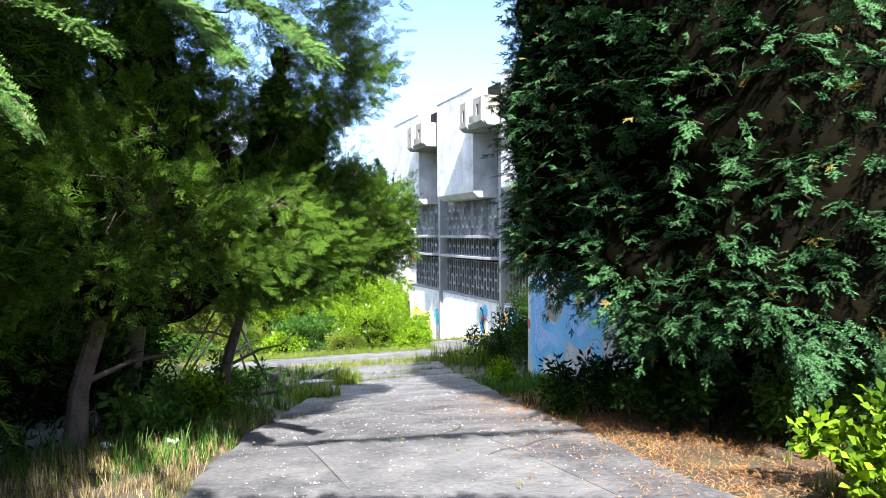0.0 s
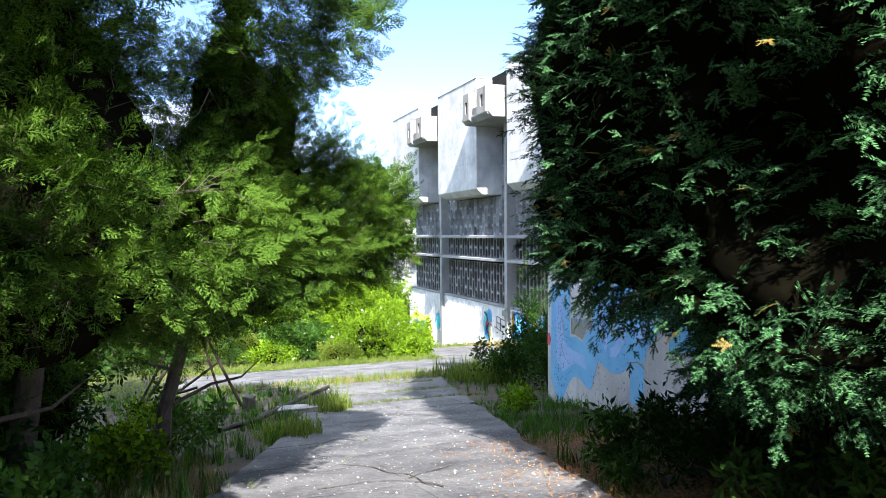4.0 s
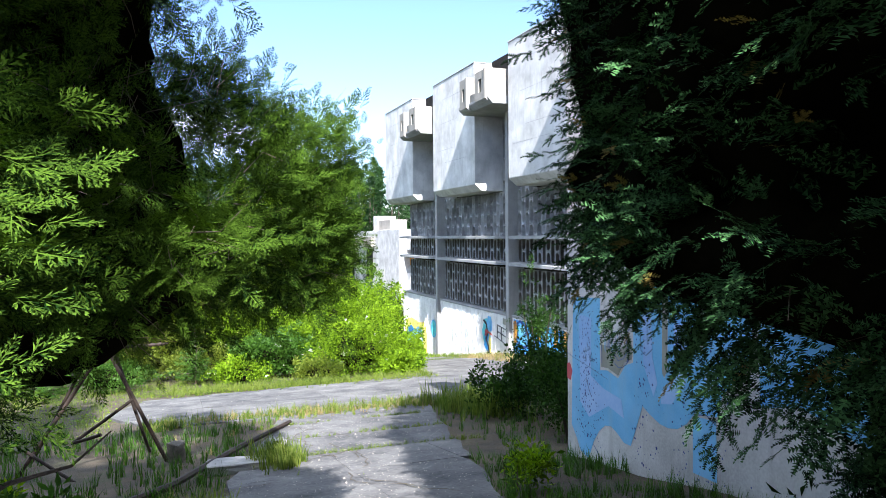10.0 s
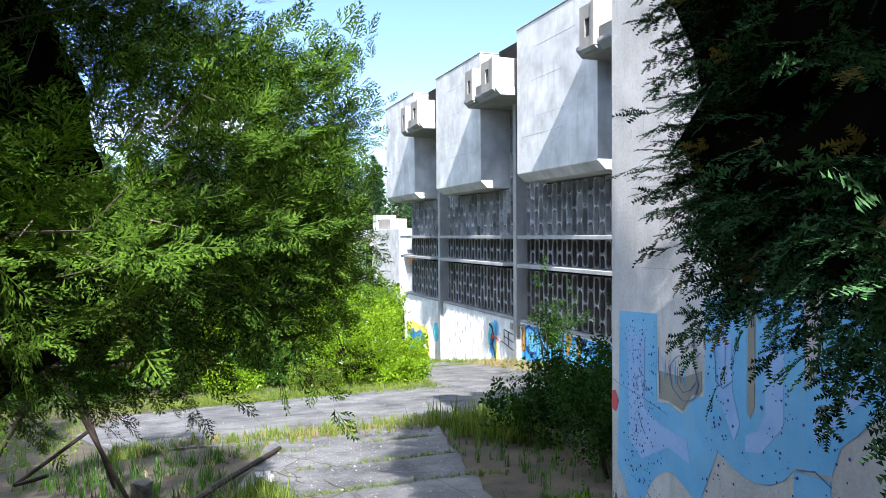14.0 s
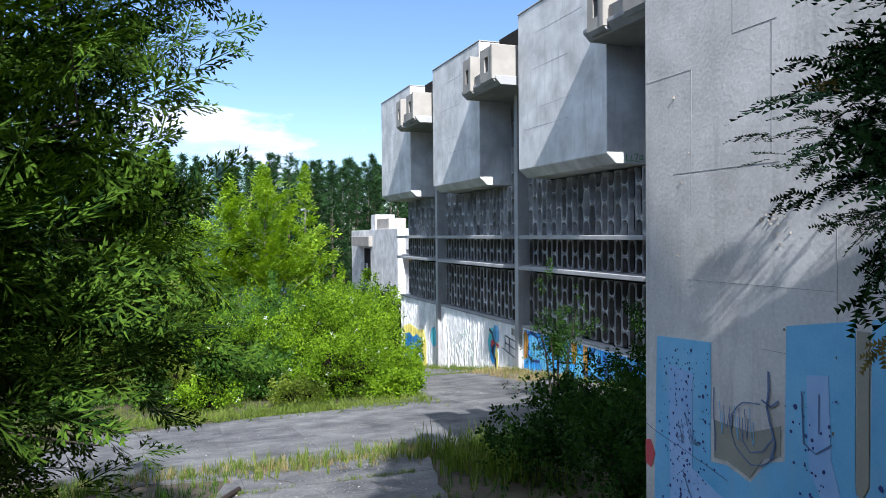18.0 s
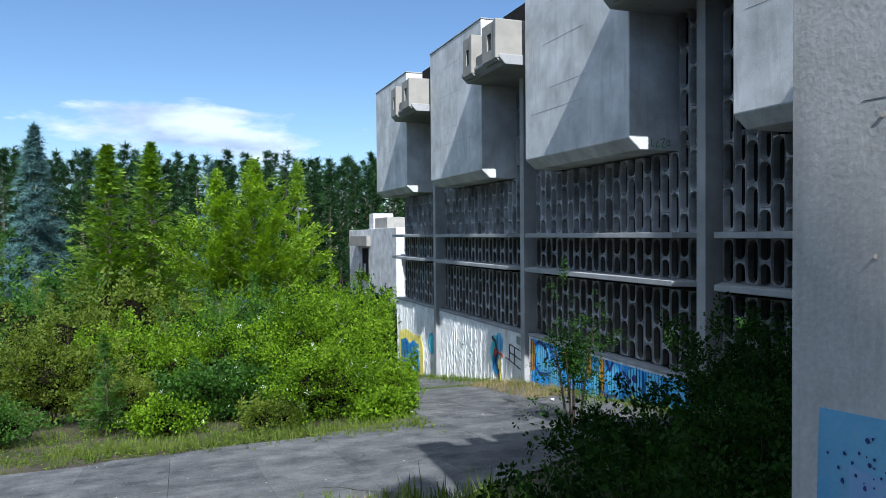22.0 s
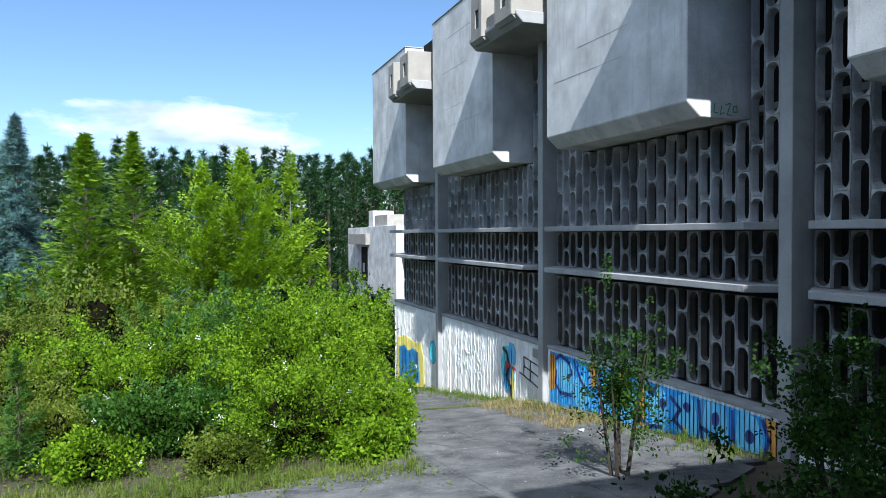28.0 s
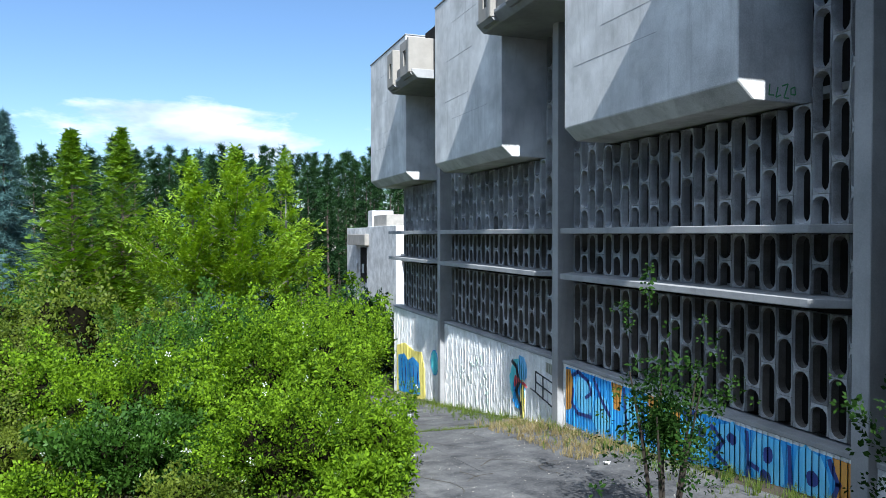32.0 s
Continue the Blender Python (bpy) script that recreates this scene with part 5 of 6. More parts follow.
# leafy weeds beside the path
for i, (x, y, r, h, n) in enumerate(((-13.4, -28.6, 0.35, 0.5, 120), (-13.0, -27.2, 0.4, 0.55, 140), (-13.4, -26.0, 0.3, 0.5, 90), (-13.9, -30.0, 0.3, 0.4, 90), (-8.6, -26.4, 0.3, 0.35, 90), (-9.3, -33.6, 0.35, 0.5, 110), (-10.0, -34.9, 0.35, 0.45, 120))):
    bush("weed_clump", "leafy green weed beside the path", (x, y, gz(x, y) + h * 0.5), (r, r, h * 0.55), SHRUB if i % 2 else HEDGE, T_LEAF_SLIM if i % 3 else T_LEAF, n, 0.13, 230 + i, "weed", stems=3)
# weeds coloured dark for the shade under the yews and at the tower's foot
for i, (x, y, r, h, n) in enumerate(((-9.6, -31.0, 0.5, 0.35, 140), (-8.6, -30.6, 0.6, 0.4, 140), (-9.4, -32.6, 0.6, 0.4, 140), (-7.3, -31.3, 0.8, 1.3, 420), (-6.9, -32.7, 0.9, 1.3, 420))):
    bush("shade_weed", "leafy weed under the yews, coloured dark for their shade", (x, y, gz(x, y) + h * 0.5), (r, r, h * 0.55), SHADELEAF, T_LEAF_SLIM, n, 0.12, 250 + i, "weed", stems=3)


def crumbs(n, seed):
    """Crumbs of mortar, dead leaves and grit on the paving."""
    rng = np.random.default_rng(seed)
    y = np.concatenate([rng.uniform(-35, -19, n), rng.uniform(-19, 6, n)])
    x = np.array([rng.uniform(paving_edges(b)[0] + 0.1, paving_edges(b)[1] - 0.1) for b in y])
    p = np.stack([x, y, ground_z(x, y) + 0.024], 1)
    bit = ([(-0.5, -0.4, 0), (0.5, -0.3, 0), (0.1, 0.5, 0), (0, 0, 0.5)], [(0, 1, 3), (1, 2, 3), (2, 0, 3)])
    fr = frames_along(rng.normal(size=(len(p), 3)) * np.array((1, 1, 0.05)))
    tagged(scatter("paving_grit", CONCRETE_WARM, bit, p, fr, rng.uniform(0.004, 0.018, len(p)) * np.where(rng.random(len(p)) < 0.06, 2.2, 1.0)), "pale grit and crumbs on the paving", "grit", kind="stuff")


crumbs(3200, 61)

# ---- far trees ----
def cone_tree(name, label, base, height, radius, mat, n, size, seed, power=1.0, start=0.1, rise=-0.1, bark=BARK, template=None, limbs=110, spread=0.16):
    """A pointed conifer: boughs round a straight trunk, with sprays strung along them."""
    rng = np.random.default_rng(seed)
    t = thing(name, base, label, "tree")
    bm = bmesh.new()
    tube(bm, [(0, 0, -0.3), (0.05, 0, height * 0.45), (0, 0, height * 0.84)], [height * 0.016, height * 0.009, 0.02], 7)
    part("trunk", bm, bark, t, "straight trunk")
    f = start + (1 - start) * (1 - np.sqrt(1 - (np.arange(limbs) + 0.5) / limbs * 0.995))
    az = np.arange(limbs) * 2.39996 + rng.normal(size=limbs) * 0.25
    le = radius * np.clip(1 - (f - start) / (1 - start), 0.02, 1) ** power * rng.uniform(0.6, 1.15, limbs)
    k = rng.choice(limbs, n, p=(le + 0.15) / (le + 0.15).sum())
    s = rng.random(n) ** 0.95
    out = np.stack([np.cos(az), np.sin(az), np.full(limbs, rise)], 1)[k]
    side = np.stack([-np.sin(az), np.cos(az), np.zeros(limbs)], 1)[k] * rng.normal(size=n)[:, None]
    p = out * (le[k] * s)[:, None] + side * (spread * le[k] * (1.1 - 0.7 * s))[:, None]
    p[:, 2] += f[k] * height + rng.normal(size=n) * 0.06 * radius * 0.5 + 0.25 * rise * le[k] * s * s
    m = n // 10                 # the leader at the top
    z = rng.uniform(0.78, 1.0, m)
    p[:m] = np.stack([rng.normal(size=m) * 0.45 * radius * (1.02 - z), rng.normal(size=m) * 0.45 * radius * (1.02 - z), z * height], 1)
    w = out + side * 0.5 + rng.normal(size=(n, 3)) * 0.2 + np.array((0, 0, 0.15))
    scatter("crown", mat, template or T_NEEDLE, p, frames_along(w, (0, 0, 1), 0.7, rng), size * rng.uniform(0.6, 1.3, n), t)
    for i in range(0, limbs, 3):
        if f[i] < 0.8:
            bl = bmesh.new()
            o = Vector((0, 0, f[i] * height))
            d = Vector((math.cos(az[i]), math.sin(az[i]), rise)) * le[i]
            tube(bl, [o, o + d * 0.5, o + d * 0.9 + Vector((0, 0, 0.2 * rise * le[i]))], [min(0.05, 0.005 * height), min(0.03, 0.003 * height), min(0.01, 0.001 * height)], 4)
            part("bough", bl, bark, t)
    return t


SPARSE = leaf_clump(9, 31, 0.22)
cone_tree("blue_spruce", "blue-grey spruce with tiered boughs", (-22.5, 50.5, -5.2), 20.6, 5.8, SPRUCE, 8000, 0.6, 1, 0.85, 0.06, -0.22, limbs=130)
cone_tree("blue_spruce", "blue-grey spruce half hidden by other trees", (-29.0, 52, -5.3), 17.5, 4.8, SPRUCE, 3000, 0.9, 2, 0.85, 0.06, -0.22)
cone_tree("blue_spruce", "slim blue-grey spruce behind young trees", (-6.2, 52.5, -5.2), 17.6, 3.6, SPRUCE, 3500, 0.6, 3, 0.9, 0.06, -0.2)
cone_tree("blue_spruce", "blue-grey spruce behind the larches", (-1.5, 50, -5.2), 14.5, 3.4, SPRUCE, 3000, 0.7, 9, 0.9, 0.06, -0.2)
cone_tree("green_cypress", "broad yellow-green conifer of soft sprays", (-14.2, 27.4, -4.2), 15.2, 5.4, CYPRESS, 7000, 0.50, 4, 1.0, 0.02, 0.35, BARK, T_COARSE, 260, 0.16)
cone_tree("green_cypress", "broad yellow-green conifer with a feathery top", (-11.5, 29.6, -4.3), 15.8, 5.6, CYPRESS, 7000, 0.50, 5, 1.0, 0.02, 0.35, BARK, T_COARSE, 260, 0.16)
cone_tree("young_larch", "thin lime-green larch with ascending boughs", (-7.2, 22.5, -3.9), 12.9, 4.4, LIME, 1300, 0.42, 6, 0.8, 0.33, 0.55, BARK_PALE, SPARSE, 34, 0.07)
cone_tree("young_larch", "lime-green larch on a pale bare trunk", (-4.8, 22.3, -3.9), 13.6, 5.2, LIME, 1900, 0.42, 7, 0.75, 0.28, 0.55, BARK_PALE, SPARSE, 44, 0.07)
cone_tree("young_larch", "slender lime-green larch with open boughs", (-1.3, 26.0, -4.1), 14.2, 3.2, LIME, 1100, 0.4, 8, 0.9, 0.30, 0.35, BARK_PALE, SPARSE, 30, 0.07)


def pine_wood():
    """The wood behind: rows of tall pines with bare trunks, built as one mass."""
    rng = np.random.default_rng(77)
    bm = bmesh.new()
    ps, ws, fs = [], [], []
    for row, y0 in enumerate((92, 99, 106, 114, 123)):
        for x in np.arange(-75, 70, 3.4):
            x += rng.uniform(-1.2, 1.2)
            y = y0 + rng.uniform(-2.5, 2.5) - (x * 0.16)
            h = rng.uniform(22.5, 26.5) + (row - 2) * 0.6
            tube(bm, [(x, y, -6.5), (x + rng.uniform(-0.3, 0.3), y, h * 0.55 - 6), (x, y, h * 0.9 - 6)], [0.22, 0.15, 0.03], 5)
            n = 240
            f = 0.08 + 0.92 * rng.random(n) ** 0.85
            a = rng.uniform(0, 2 * np.pi, n)
            r = (3.4 * (1 - f) ** 0.7 + 0.12) * rng.random(n) ** 0.5
            fs.append(f)
            ps.append(np.stack([x + np.cos(a) * r, y + np.sin(a) * r, f * h - 6], 1))
            ws.append(np.stack([np.cos(a), np.sin(a), np.full(n, 0.6)], 1))
    t = thing("pine_wood", (0, 100, -6), "dark green wood of tall pines with bare trunks", "wood", kind="stuff")
    tr = part("trunks", bm, BARK, t)
    tr.location = (0, -100, 6)
    p, w = np.concatenate(ps), np.concatenate(ws)
    scatter("crowns", PINE, T_NEEDLE, p - np.array((0, 100, -6)), frames_along(w, (0, 0, 1), 1.0, rng), rng.uniform(0.9, 1.6, len(p)) * (1.22 - 0.3 * np.concatenate(fs)), t)


pine_wood()
cone_tree("fir_sapling", "small dark green fir sapling before the hedge", (-11.3, -9.3, gz(-11.3, -9.3)), 2.3, 0.75, SHRUB, 520, 0.16, 12, 0.9, 0.05, 0.1, limbs=60)
cone_tree("fir_sapling", "small dark green fir sapling in the rough grass", (-15.0, -11.0, gz(-15, -11)), 1.7, 0.6, SHRUB, 420, 0.15, 13, 0.9, 0.05, 0.1, limbs=60)

# ---- graffiti ----
def band_of(outline, hi, lo):
    """The piece of an outline of (y, z) between two heights of y."""
    for sign, limit in ((1, lo), (-1, -hi)):
        made = []
        for (ay, az), (by, bz) in zip(outline, outline[1:] + outline[:1]):
            ia, ib = sign * ay >= limit, sign * by >= limit
            if ia:
                made.append((ay, az))
            if ia != ib:
                f = (limit - sign * ay) / (sign * (by - ay))
                made.append((sign * limit, az + (bz - az) * f))
        outline = made
        if len(outline) < 3:
            return []
    return outline


def coat(bm, outline, parent, x, thick):
    """A coat of paint on a wall; over ribs it goes in and out with them."""
    bands = RIBS.get(parent.name)
    if not bands:
        prism(bm, outline, "x", x, x + thick)
        return
    for hi, lo, d in bands:
        piece = band_of(list(outline), hi, lo)
        if piece:
            prism(bm, piece, "x", x + d, x + d + (0.02 if d < 0.015 else 0.002))


def patch(name, outline, mat, parent, x=-0.004, label=""):
    """A thin coat of paint: an outline of (y, z) in the parent's own places."""
    bm = bmesh.new()
    coat(bm, outline, parent, x, 0.0025)
    return part(name, bm, mat, parent, label)


def line_patch(name, points, width, mat, parent, x=-0.006):
    """A painted stroke of even width."""
    bm = bmesh.new()
    for a, b in zip(points, points[1:]):
        d = Vector((b[0] - a[0], b[1] - a[1]))
        if d.length < 1e-6:
            continue
        n = Vector((-d.y, d.x)).normalized() * width / 2
        e = d.normalized() * width * 0.3
        coat(bm, [(a[0] - e.x + n.x, a[1] - e.y + n.y), (b[0] + e.x + n.x, b[1] + e.y + n.y), (b[0] + e.x - n.x, b[1] + e.y - n.y), (a[0] - e.x - n.x, a[1] - e.y - n.y)], parent, x, 0.0015)
    return part(name, bm, mat, parent)


def blob(cy, cz, ry, rz, n=14, wob=0.1, seed=0):
    r = random.Random(seed)
    return [(cy + ry * math.cos(2 * math.pi * i / n) * (1 + r.uniform(-wob, wob)), cz + rz * math.sin(2 * math.pi * i / n) * (1 + r.uniform(-wob, wob))) for i in range(n)]


def tower_graffiti():
    g = TOWER
    def P_(pts):
        return [(y - TY1, z) for y, z in pts]
    # the letters
    pale = "pale blue spray-painted letters"
    patch("painted_letter", P_([(-25.10, 2.42), (-25.14, 4.0), (-25.73, 4.03), (-25.73, 3.2), (-25.88, 3.22), (-26.09, 3.17), (-26.23, 3.34), (-26.37, 3.39), (-26.38, 4.22), (-26.85, 4.3), (-26.85, 3.39), (-26.89, 3.32), (-26.94, 3.41), (-26.95, 4.32),
                              (-27.38, 4.36), (-27.41, 3.64), (-27.51, 3.78), (-27.55, 4.3), (-28.05, 4.3), (-28.05, 3.7), (-27.94, 3.56), (-27.83, 3.44), (-27.70, 3.32), (-27.63, 3.1), (-27.33, 3.07), (-27.22, 2.94), (-27.09, 2.86), (-26.95, 2.83), (-26.82, 2.84),
                              (-26.65, 2.90), (-26.53, 2.96), (-26.42, 2.7), (-26.32, 2.48), (-26.2, 2.48), (-26.08, 2.55), (-25.95, 2.60), (-25.83, 2.58), (-25.7, 2.48), (-25.59, 2.33), (-25.48, 2.1), (-25.3, 2.15), (-25.2, 2.3)]), PAINT_PALE, g, label=pale)
    patch("painted_letter", P_([(-28.14, 3.3), (-28.12, 4.2), (-29.2, 4.3), (-29.2, 3.2), (-28.56, 3.4)]), PAINT_PALE, g, label=pale)
    patch("painted_letter", P_([(-27.31, 2.5), (-27.31, 3.04), (-27.62, 3.06), (-27.63, 2.5)]), PAINT_PALE, g, label=pale)
    for pts in ([(-25.30, 2.75), (-25.28, 3.8), (-25.55, 3.78), (-25.54, 3.1), (-25.8, 3.0), (-26.15, 2.95), (-26.2, 2.75), (-25.9, 2.82), (-25.5, 2.6)], [(-26.55, 3.4), (-26.53, 3.95), (-26.68, 3.97), (-26.70, 3.5), (-26.78, 3.25), (-26.72, 3.1)],
                [(-27.04, 3.4), (-27.04, 3.88), (-27.22, 3.9), (-27.21, 3.33), (-27.0, 3.08), (-26.84, 3.05), (-26.84, 3.18), (-26.96, 3.24)], [(-27.47, 3.46), (-27.85, 3.79), (-27.86, 3.67), (-27.5, 3.28)]):
        patch("painted_fill", P_(pts), PAINT_LILAC, g, -0.0065, "faded lilac paint")
    patch("painted_bar", P_([(-26.86, 3.36), (-26.86, 4.25), (-26.935, 4.25), (-26.935, 3.42), (-26.89, 3.33)]), PAINT_OCHRE, g, -0.0065, "ochre painted bar")
    patch("painted_shape", P_([(-25.76, 3.5), (-25.76, 3.24), (-25.9, 3.25), (-26.09, 3.2), (-26.2, 3.36), (-26.34, 3.42), (-26.34, 3.6), (-26.1, 3.5)]), PAINT_OCHRE, g, -0.0055, "faded ochre paint")
    # drips and flecks
    r = random.Random(4)
    bm = bmesh.new()
    for i in range(520):
        col = r.choice((-25.4, -25.4, -26.57, -27.18, -27.6, -25.6))
        y, z = col + r.gauss(0, 0.11), r.uniform(2.3, 3.95)
        if y > -25.15 or (-26.3 < y < -25.75 and z > 3.2):
            continue
        s = abs(r.gauss(0.004, 0.004)) + 0.003
        prism(bm, [(yy - TY1, zz) for yy, zz in blob(y, z, s * 0.8, s, 6, 0.25, i)], "x", -0.009, -0.0075)
    part("paint_fleck", bm, PAINT_NAVY, g, "dark blue flecks of paint")["kind"] = "stuff"
    # scrawled tags, with no words to read
    def scrawl(points, width, mat=PAINT_SLATE):
        line_patch("scrawl", P_([(y + r.uniform(-0.008, 0.008), z + r.uniform(-0.01, 0.01)) for y, z in points]), width, mat, g, -0.0105)
    scrawl([(-26.12 + 0.2 * math.cos(a), 3.5 + 0.2 * math.sin(a)) for a in np.linspace(-2.6, 1.9, 13)], 0.008)
    scrawl([(-25.76, 3.72), (-25.77, 3.62), (-25.76, 3.5), (-25.78, 3.4), (-25.77, 3.3)], 0.009)
    for k in range(7):
        y = -25.82 - 0.045 * k
        scrawl([(y, 3.62 + r.uniform(-0.02, 0.03)), (y - 0.012, 3.5), (y - 0.03, 3.44 + r.uniform(-0.04, 0.04)), (y - 0.035, 3.58)], 0.005, PAINT_SLATE if k % 3 else PAINT_PALE)
    scrawl([(-26.24, 3.92), (-26.25, 3.8), (-26.23, 3.7), (-26.26, 3.6), (-26.3, 3.48), (-26.27, 3.38)], 0.016)
    scrawl([(-26.20, 3.74), (-26.26, 3.7), (-26.32, 3.76)], 0.012)
    scrawl([(-26.02, 3.44), (-26.1, 3.36), (-26.2, 3.4), (-26.29, 3.5)], 0.008)
    for k in range(12):
        y, z = -25.36 - 0.02 * k + r.uniform(-0.02, 0.02), r.uniform(3.3, 3.5)
        scrawl([(y, z), (y - r.uniform(0.01, 0.03), z - r.uniform(0.03, 0.1)), (y - 0.035, z - 0.02)], 0.004)
    scrawl([(-26.5, 3.85), (-26.52, 3.55), (-26.6, 3.5), (-26.7, 3.58)], 0.008)
    scrawl([(-26.62, 3.85), (-26.62, 3.62)], 0.006)
    scrawl([(-27.33, 3.06), (-27.5, 3.1), (-27.63, 3.02)], 0.012)
    scrawl([(-25.0, 3.3), (-25.12, 3.27), (-25.5, 3.2), (-25.9, 3.12)], 0.005)
    scrawl([(-25.45, 3.05), (-25.5, 2.92), (-25.56, 2.86)], 0.01)
    scrawl([(-25.6, 2.3), (-25.72, 2.2), (-25.8, 2.1)], 0.01)
    patch("red_mark", P_([(-25.0, 2.98), (-25.0, 3.16), (-25.06, 3.18), (-25.12, 3.08), (-25.07, 2.96)]), PAINT_RED, g, -0.0065, "small red paint mark")


tower_graffiti()


def plinth_graffiti():
    walls = sorted((o for o in scene.objects if o.name.startswith("plinth_wall")), key=lambda o: -o.location.y)
    w1, w2, w3, w4 = walls
    def at(w, pts):
        return [(y - w.location.y, z) for y, z in pts]
    # far wall: a blue tag with a yellow halo
    patch("painted_halo", at(w1, [(7.45, -2.2), (7.5, -0.2), (6.4, 0.05), (5.0, -0.1), (4.15, 0.0), (3.75, -0.6), (3.7, -1.75), (4.6, -2.0)]), PAINT_YELLOW, w1, -0.006, "yellow spray halo")
    patch("painted_tag", at(w1, [(7.2, -2.15), (7.3, -0.6), (6.4, -0.4), (5.9, -0.6), (5.2, -0.35), (4.5, -0.5), (4.3, -1.7), (5.6, -1.95)]), PAINT_BLUE, w1, -0.009, "bright blue tag")
    for y in (6.8, 6.3, 5.7, 5.2, 4.7):
        line_patch("tag_outline", at(w1, [(y, -0.6 - 0.1 * (y % 1)), (y - 0.12, -1.5), (y + 0.1, -1.85)]), 0.09, PAINT_NAVY, w1, -0.012)
    patch("painted_oval", at(w1, blob(2.65, -0.15, 0.38, 0.45)), PAINT_CYAN, w1, -0.006, "pale turquoise oval")
    line_patch("oval_outline", at(w1, blob(2.65, -0.15, 0.38, 0.45) + blob(2.65, -0.15, 0.38, 0.45)[:1]), 0.04, PAINT_BLUE, w1, -0.009)
    # second wall: a many-coloured figure, a scribbled lattice, faint greens
    for k, (cy, cz, ry, rz, m) in enumerate(((-4.25, 0.55, 0.42, 0.62, PAINT_CYAN), (-4.35, 0.15, 0.36, 0.5, PAINT_BLUE), (-4.55, 0.9, 0.28, 0.35, PAINT_PALE), (-4.6, 0.05, 0.12, 0.5, PAINT_YELLOW))):
        patch("painted_figure", at(w2, blob(cy, cz, ry, rz, 12, 0.22, k)), m, w2, -0.006 - 0.002 * k, "turquoise and blue sprayed shape")
    line_patch("figure_outline", at(w2, [(-3.95, 1.0), (-4.2, 0.9), (-4.4, 0.5), (-4.2, 0.2), (-4.5, -0.1), (-4.55, -0.45)]), 0.12, PAINT_BLACK, w2, -0.015)
    patch("painted_figure", at(w2, [(-4.15, 0.65), (-4.8, 0.5), (-4.85, 0.42), (-4.4, 0.5), (-4.1, 0.3), (-4.05, 0.42)]), PAINT_RED, w2, -0.017, "red sprayed stroke")
    for a in ([(-5.35, 0.95), (-6.3, 0.82), (-6.3, 0.2), (-5.35, 0.4), (-5.35, 0.95)], [(-5.35, 0.68), (-6.3, 0.52)], [(-5.75, 0.9), (-5.75, 0.3)], [(-5.05, 0.45), (-5.35, 0.4)]):
        line_patch("scrawl", at(w2, a), 0.035, PAINT_BLACK, w2, -0.006)
    patch("painted_patch", at(w2, [(-5.9, 1.05), (-5.9, 1.3), (-6.3, 1.28), (-6.35, 1.0)]), PAINT_OCHRE, w2, -0.006, "ochre paint patch")
    r = random.Random(8)
    for i in range(26):
        y, z = r.uniform(-2.2, 0.2), r.uniform(-0.7, 0.9)
        line_patch("faint_scrawl", at(w2, [(y, z), (y - r.uniform(0.02, 0.2), z - r.uniform(0.05, 0.3))]), 0.03, PAINT_FAINT, w2, -0.006)
    # third wall: the long blue lettering
    top = 1.36
    patch("painted_ground", at(w3, [(-6.95, 0.0), (-6.95, top), (-15.0, top), (-15.0, 0.45), (-13.0, 0.2), (-10, 0.0)]), PAINT_BLUE, w3, -0.006, "blue spray-painted ground")
    patch("painted_shape", at(w3, [(-6.95, 0.3), (-6.95, 1.3), (-7.15, 1.34), (-7.3, 1.0), (-7.2, 0.4)]), PAINT_ORANGE, w3, -0.009, "orange paint")
    for k, (a, b, c) in enumerate(((-8.9, -9.3, 0.8), (-10.2, -10.55, 0.7), (-10.9, -11.15, 0.35), (-14.5, -14.98, 0.55))):
        patch("painted_shape", at(w3, [(a, top), (b, top), ((a + b) / 2 - 0.1, c), ((a + b) / 2 + 0.12, c)]), PAINT_ORANGE, w3, -0.009, "orange paint")
    for k, (cy, cz, ry, rz) in enumerate(((-7.8, 0.85, 0.42, 0.42), (-8.5, 0.55, 0.35, 0.42), (-9.7, 0.6, 0.35, 0.6), (-10.7, 0.55, 0.3, 0.5), (-11.6, 0.85, 0.32, 0.45), (-12.45, 0.85, 0.38, 0.5), (-13.3, 0.9, 0.36, 0.5), (-14.1, 0.95, 0.32, 0.46))):
        patch("painted_letter", at(w3, blob(cy, cz, ry, rz, 14, 0.14, 50 + k)), PAINT_SKY, w3, -0.009, "light blue sprayed letter form")
    for k, pts in enumerate(([(-7.25, 1.2), (-7.5, 1.34), (-7.95, 1.2), (-8.1, 0.95), (-7.85, 0.8)], [(-7.3, 0.9), (-7.25, 0.55), (-7.5, 0.35), (-8.1, 0.4)], [(-8.2, 1.3), (-8.5, 0.9), (-8.85, 0.6)], [(-9.35, 1.3), (-9.45, 0.7), (-9.4, 0.2)],
                             [(-10.0, 1.1), (-10.05, 0.3)], [(-11.25, 1.34), (-11.4, 1.1), (-11.55, 1.34)], [(-12.0, 1.2), (-12.3, 1.0), (-12.1, 0.75), (-12.6, 0.5), (-12.4, 0.4)], [(-12.85, 1.3), (-12.9, 0.5)], [(-12.9, 0.8), (-13.1, 0.76)],
                             [(-13.72, 1.3), (-13.75, 0.6)], [(-14.45, 1.3), (-14.6, 1.0), (-14.5, 0.7), (-14.75, 0.5)], [(-11.0, 0.5), (-11.3, 0.42), (-11.7, 0.5)])):
        line_patch("letter_outline", at(w3, pts), 0.085, PAINT_NAVY, w3, -0.012)
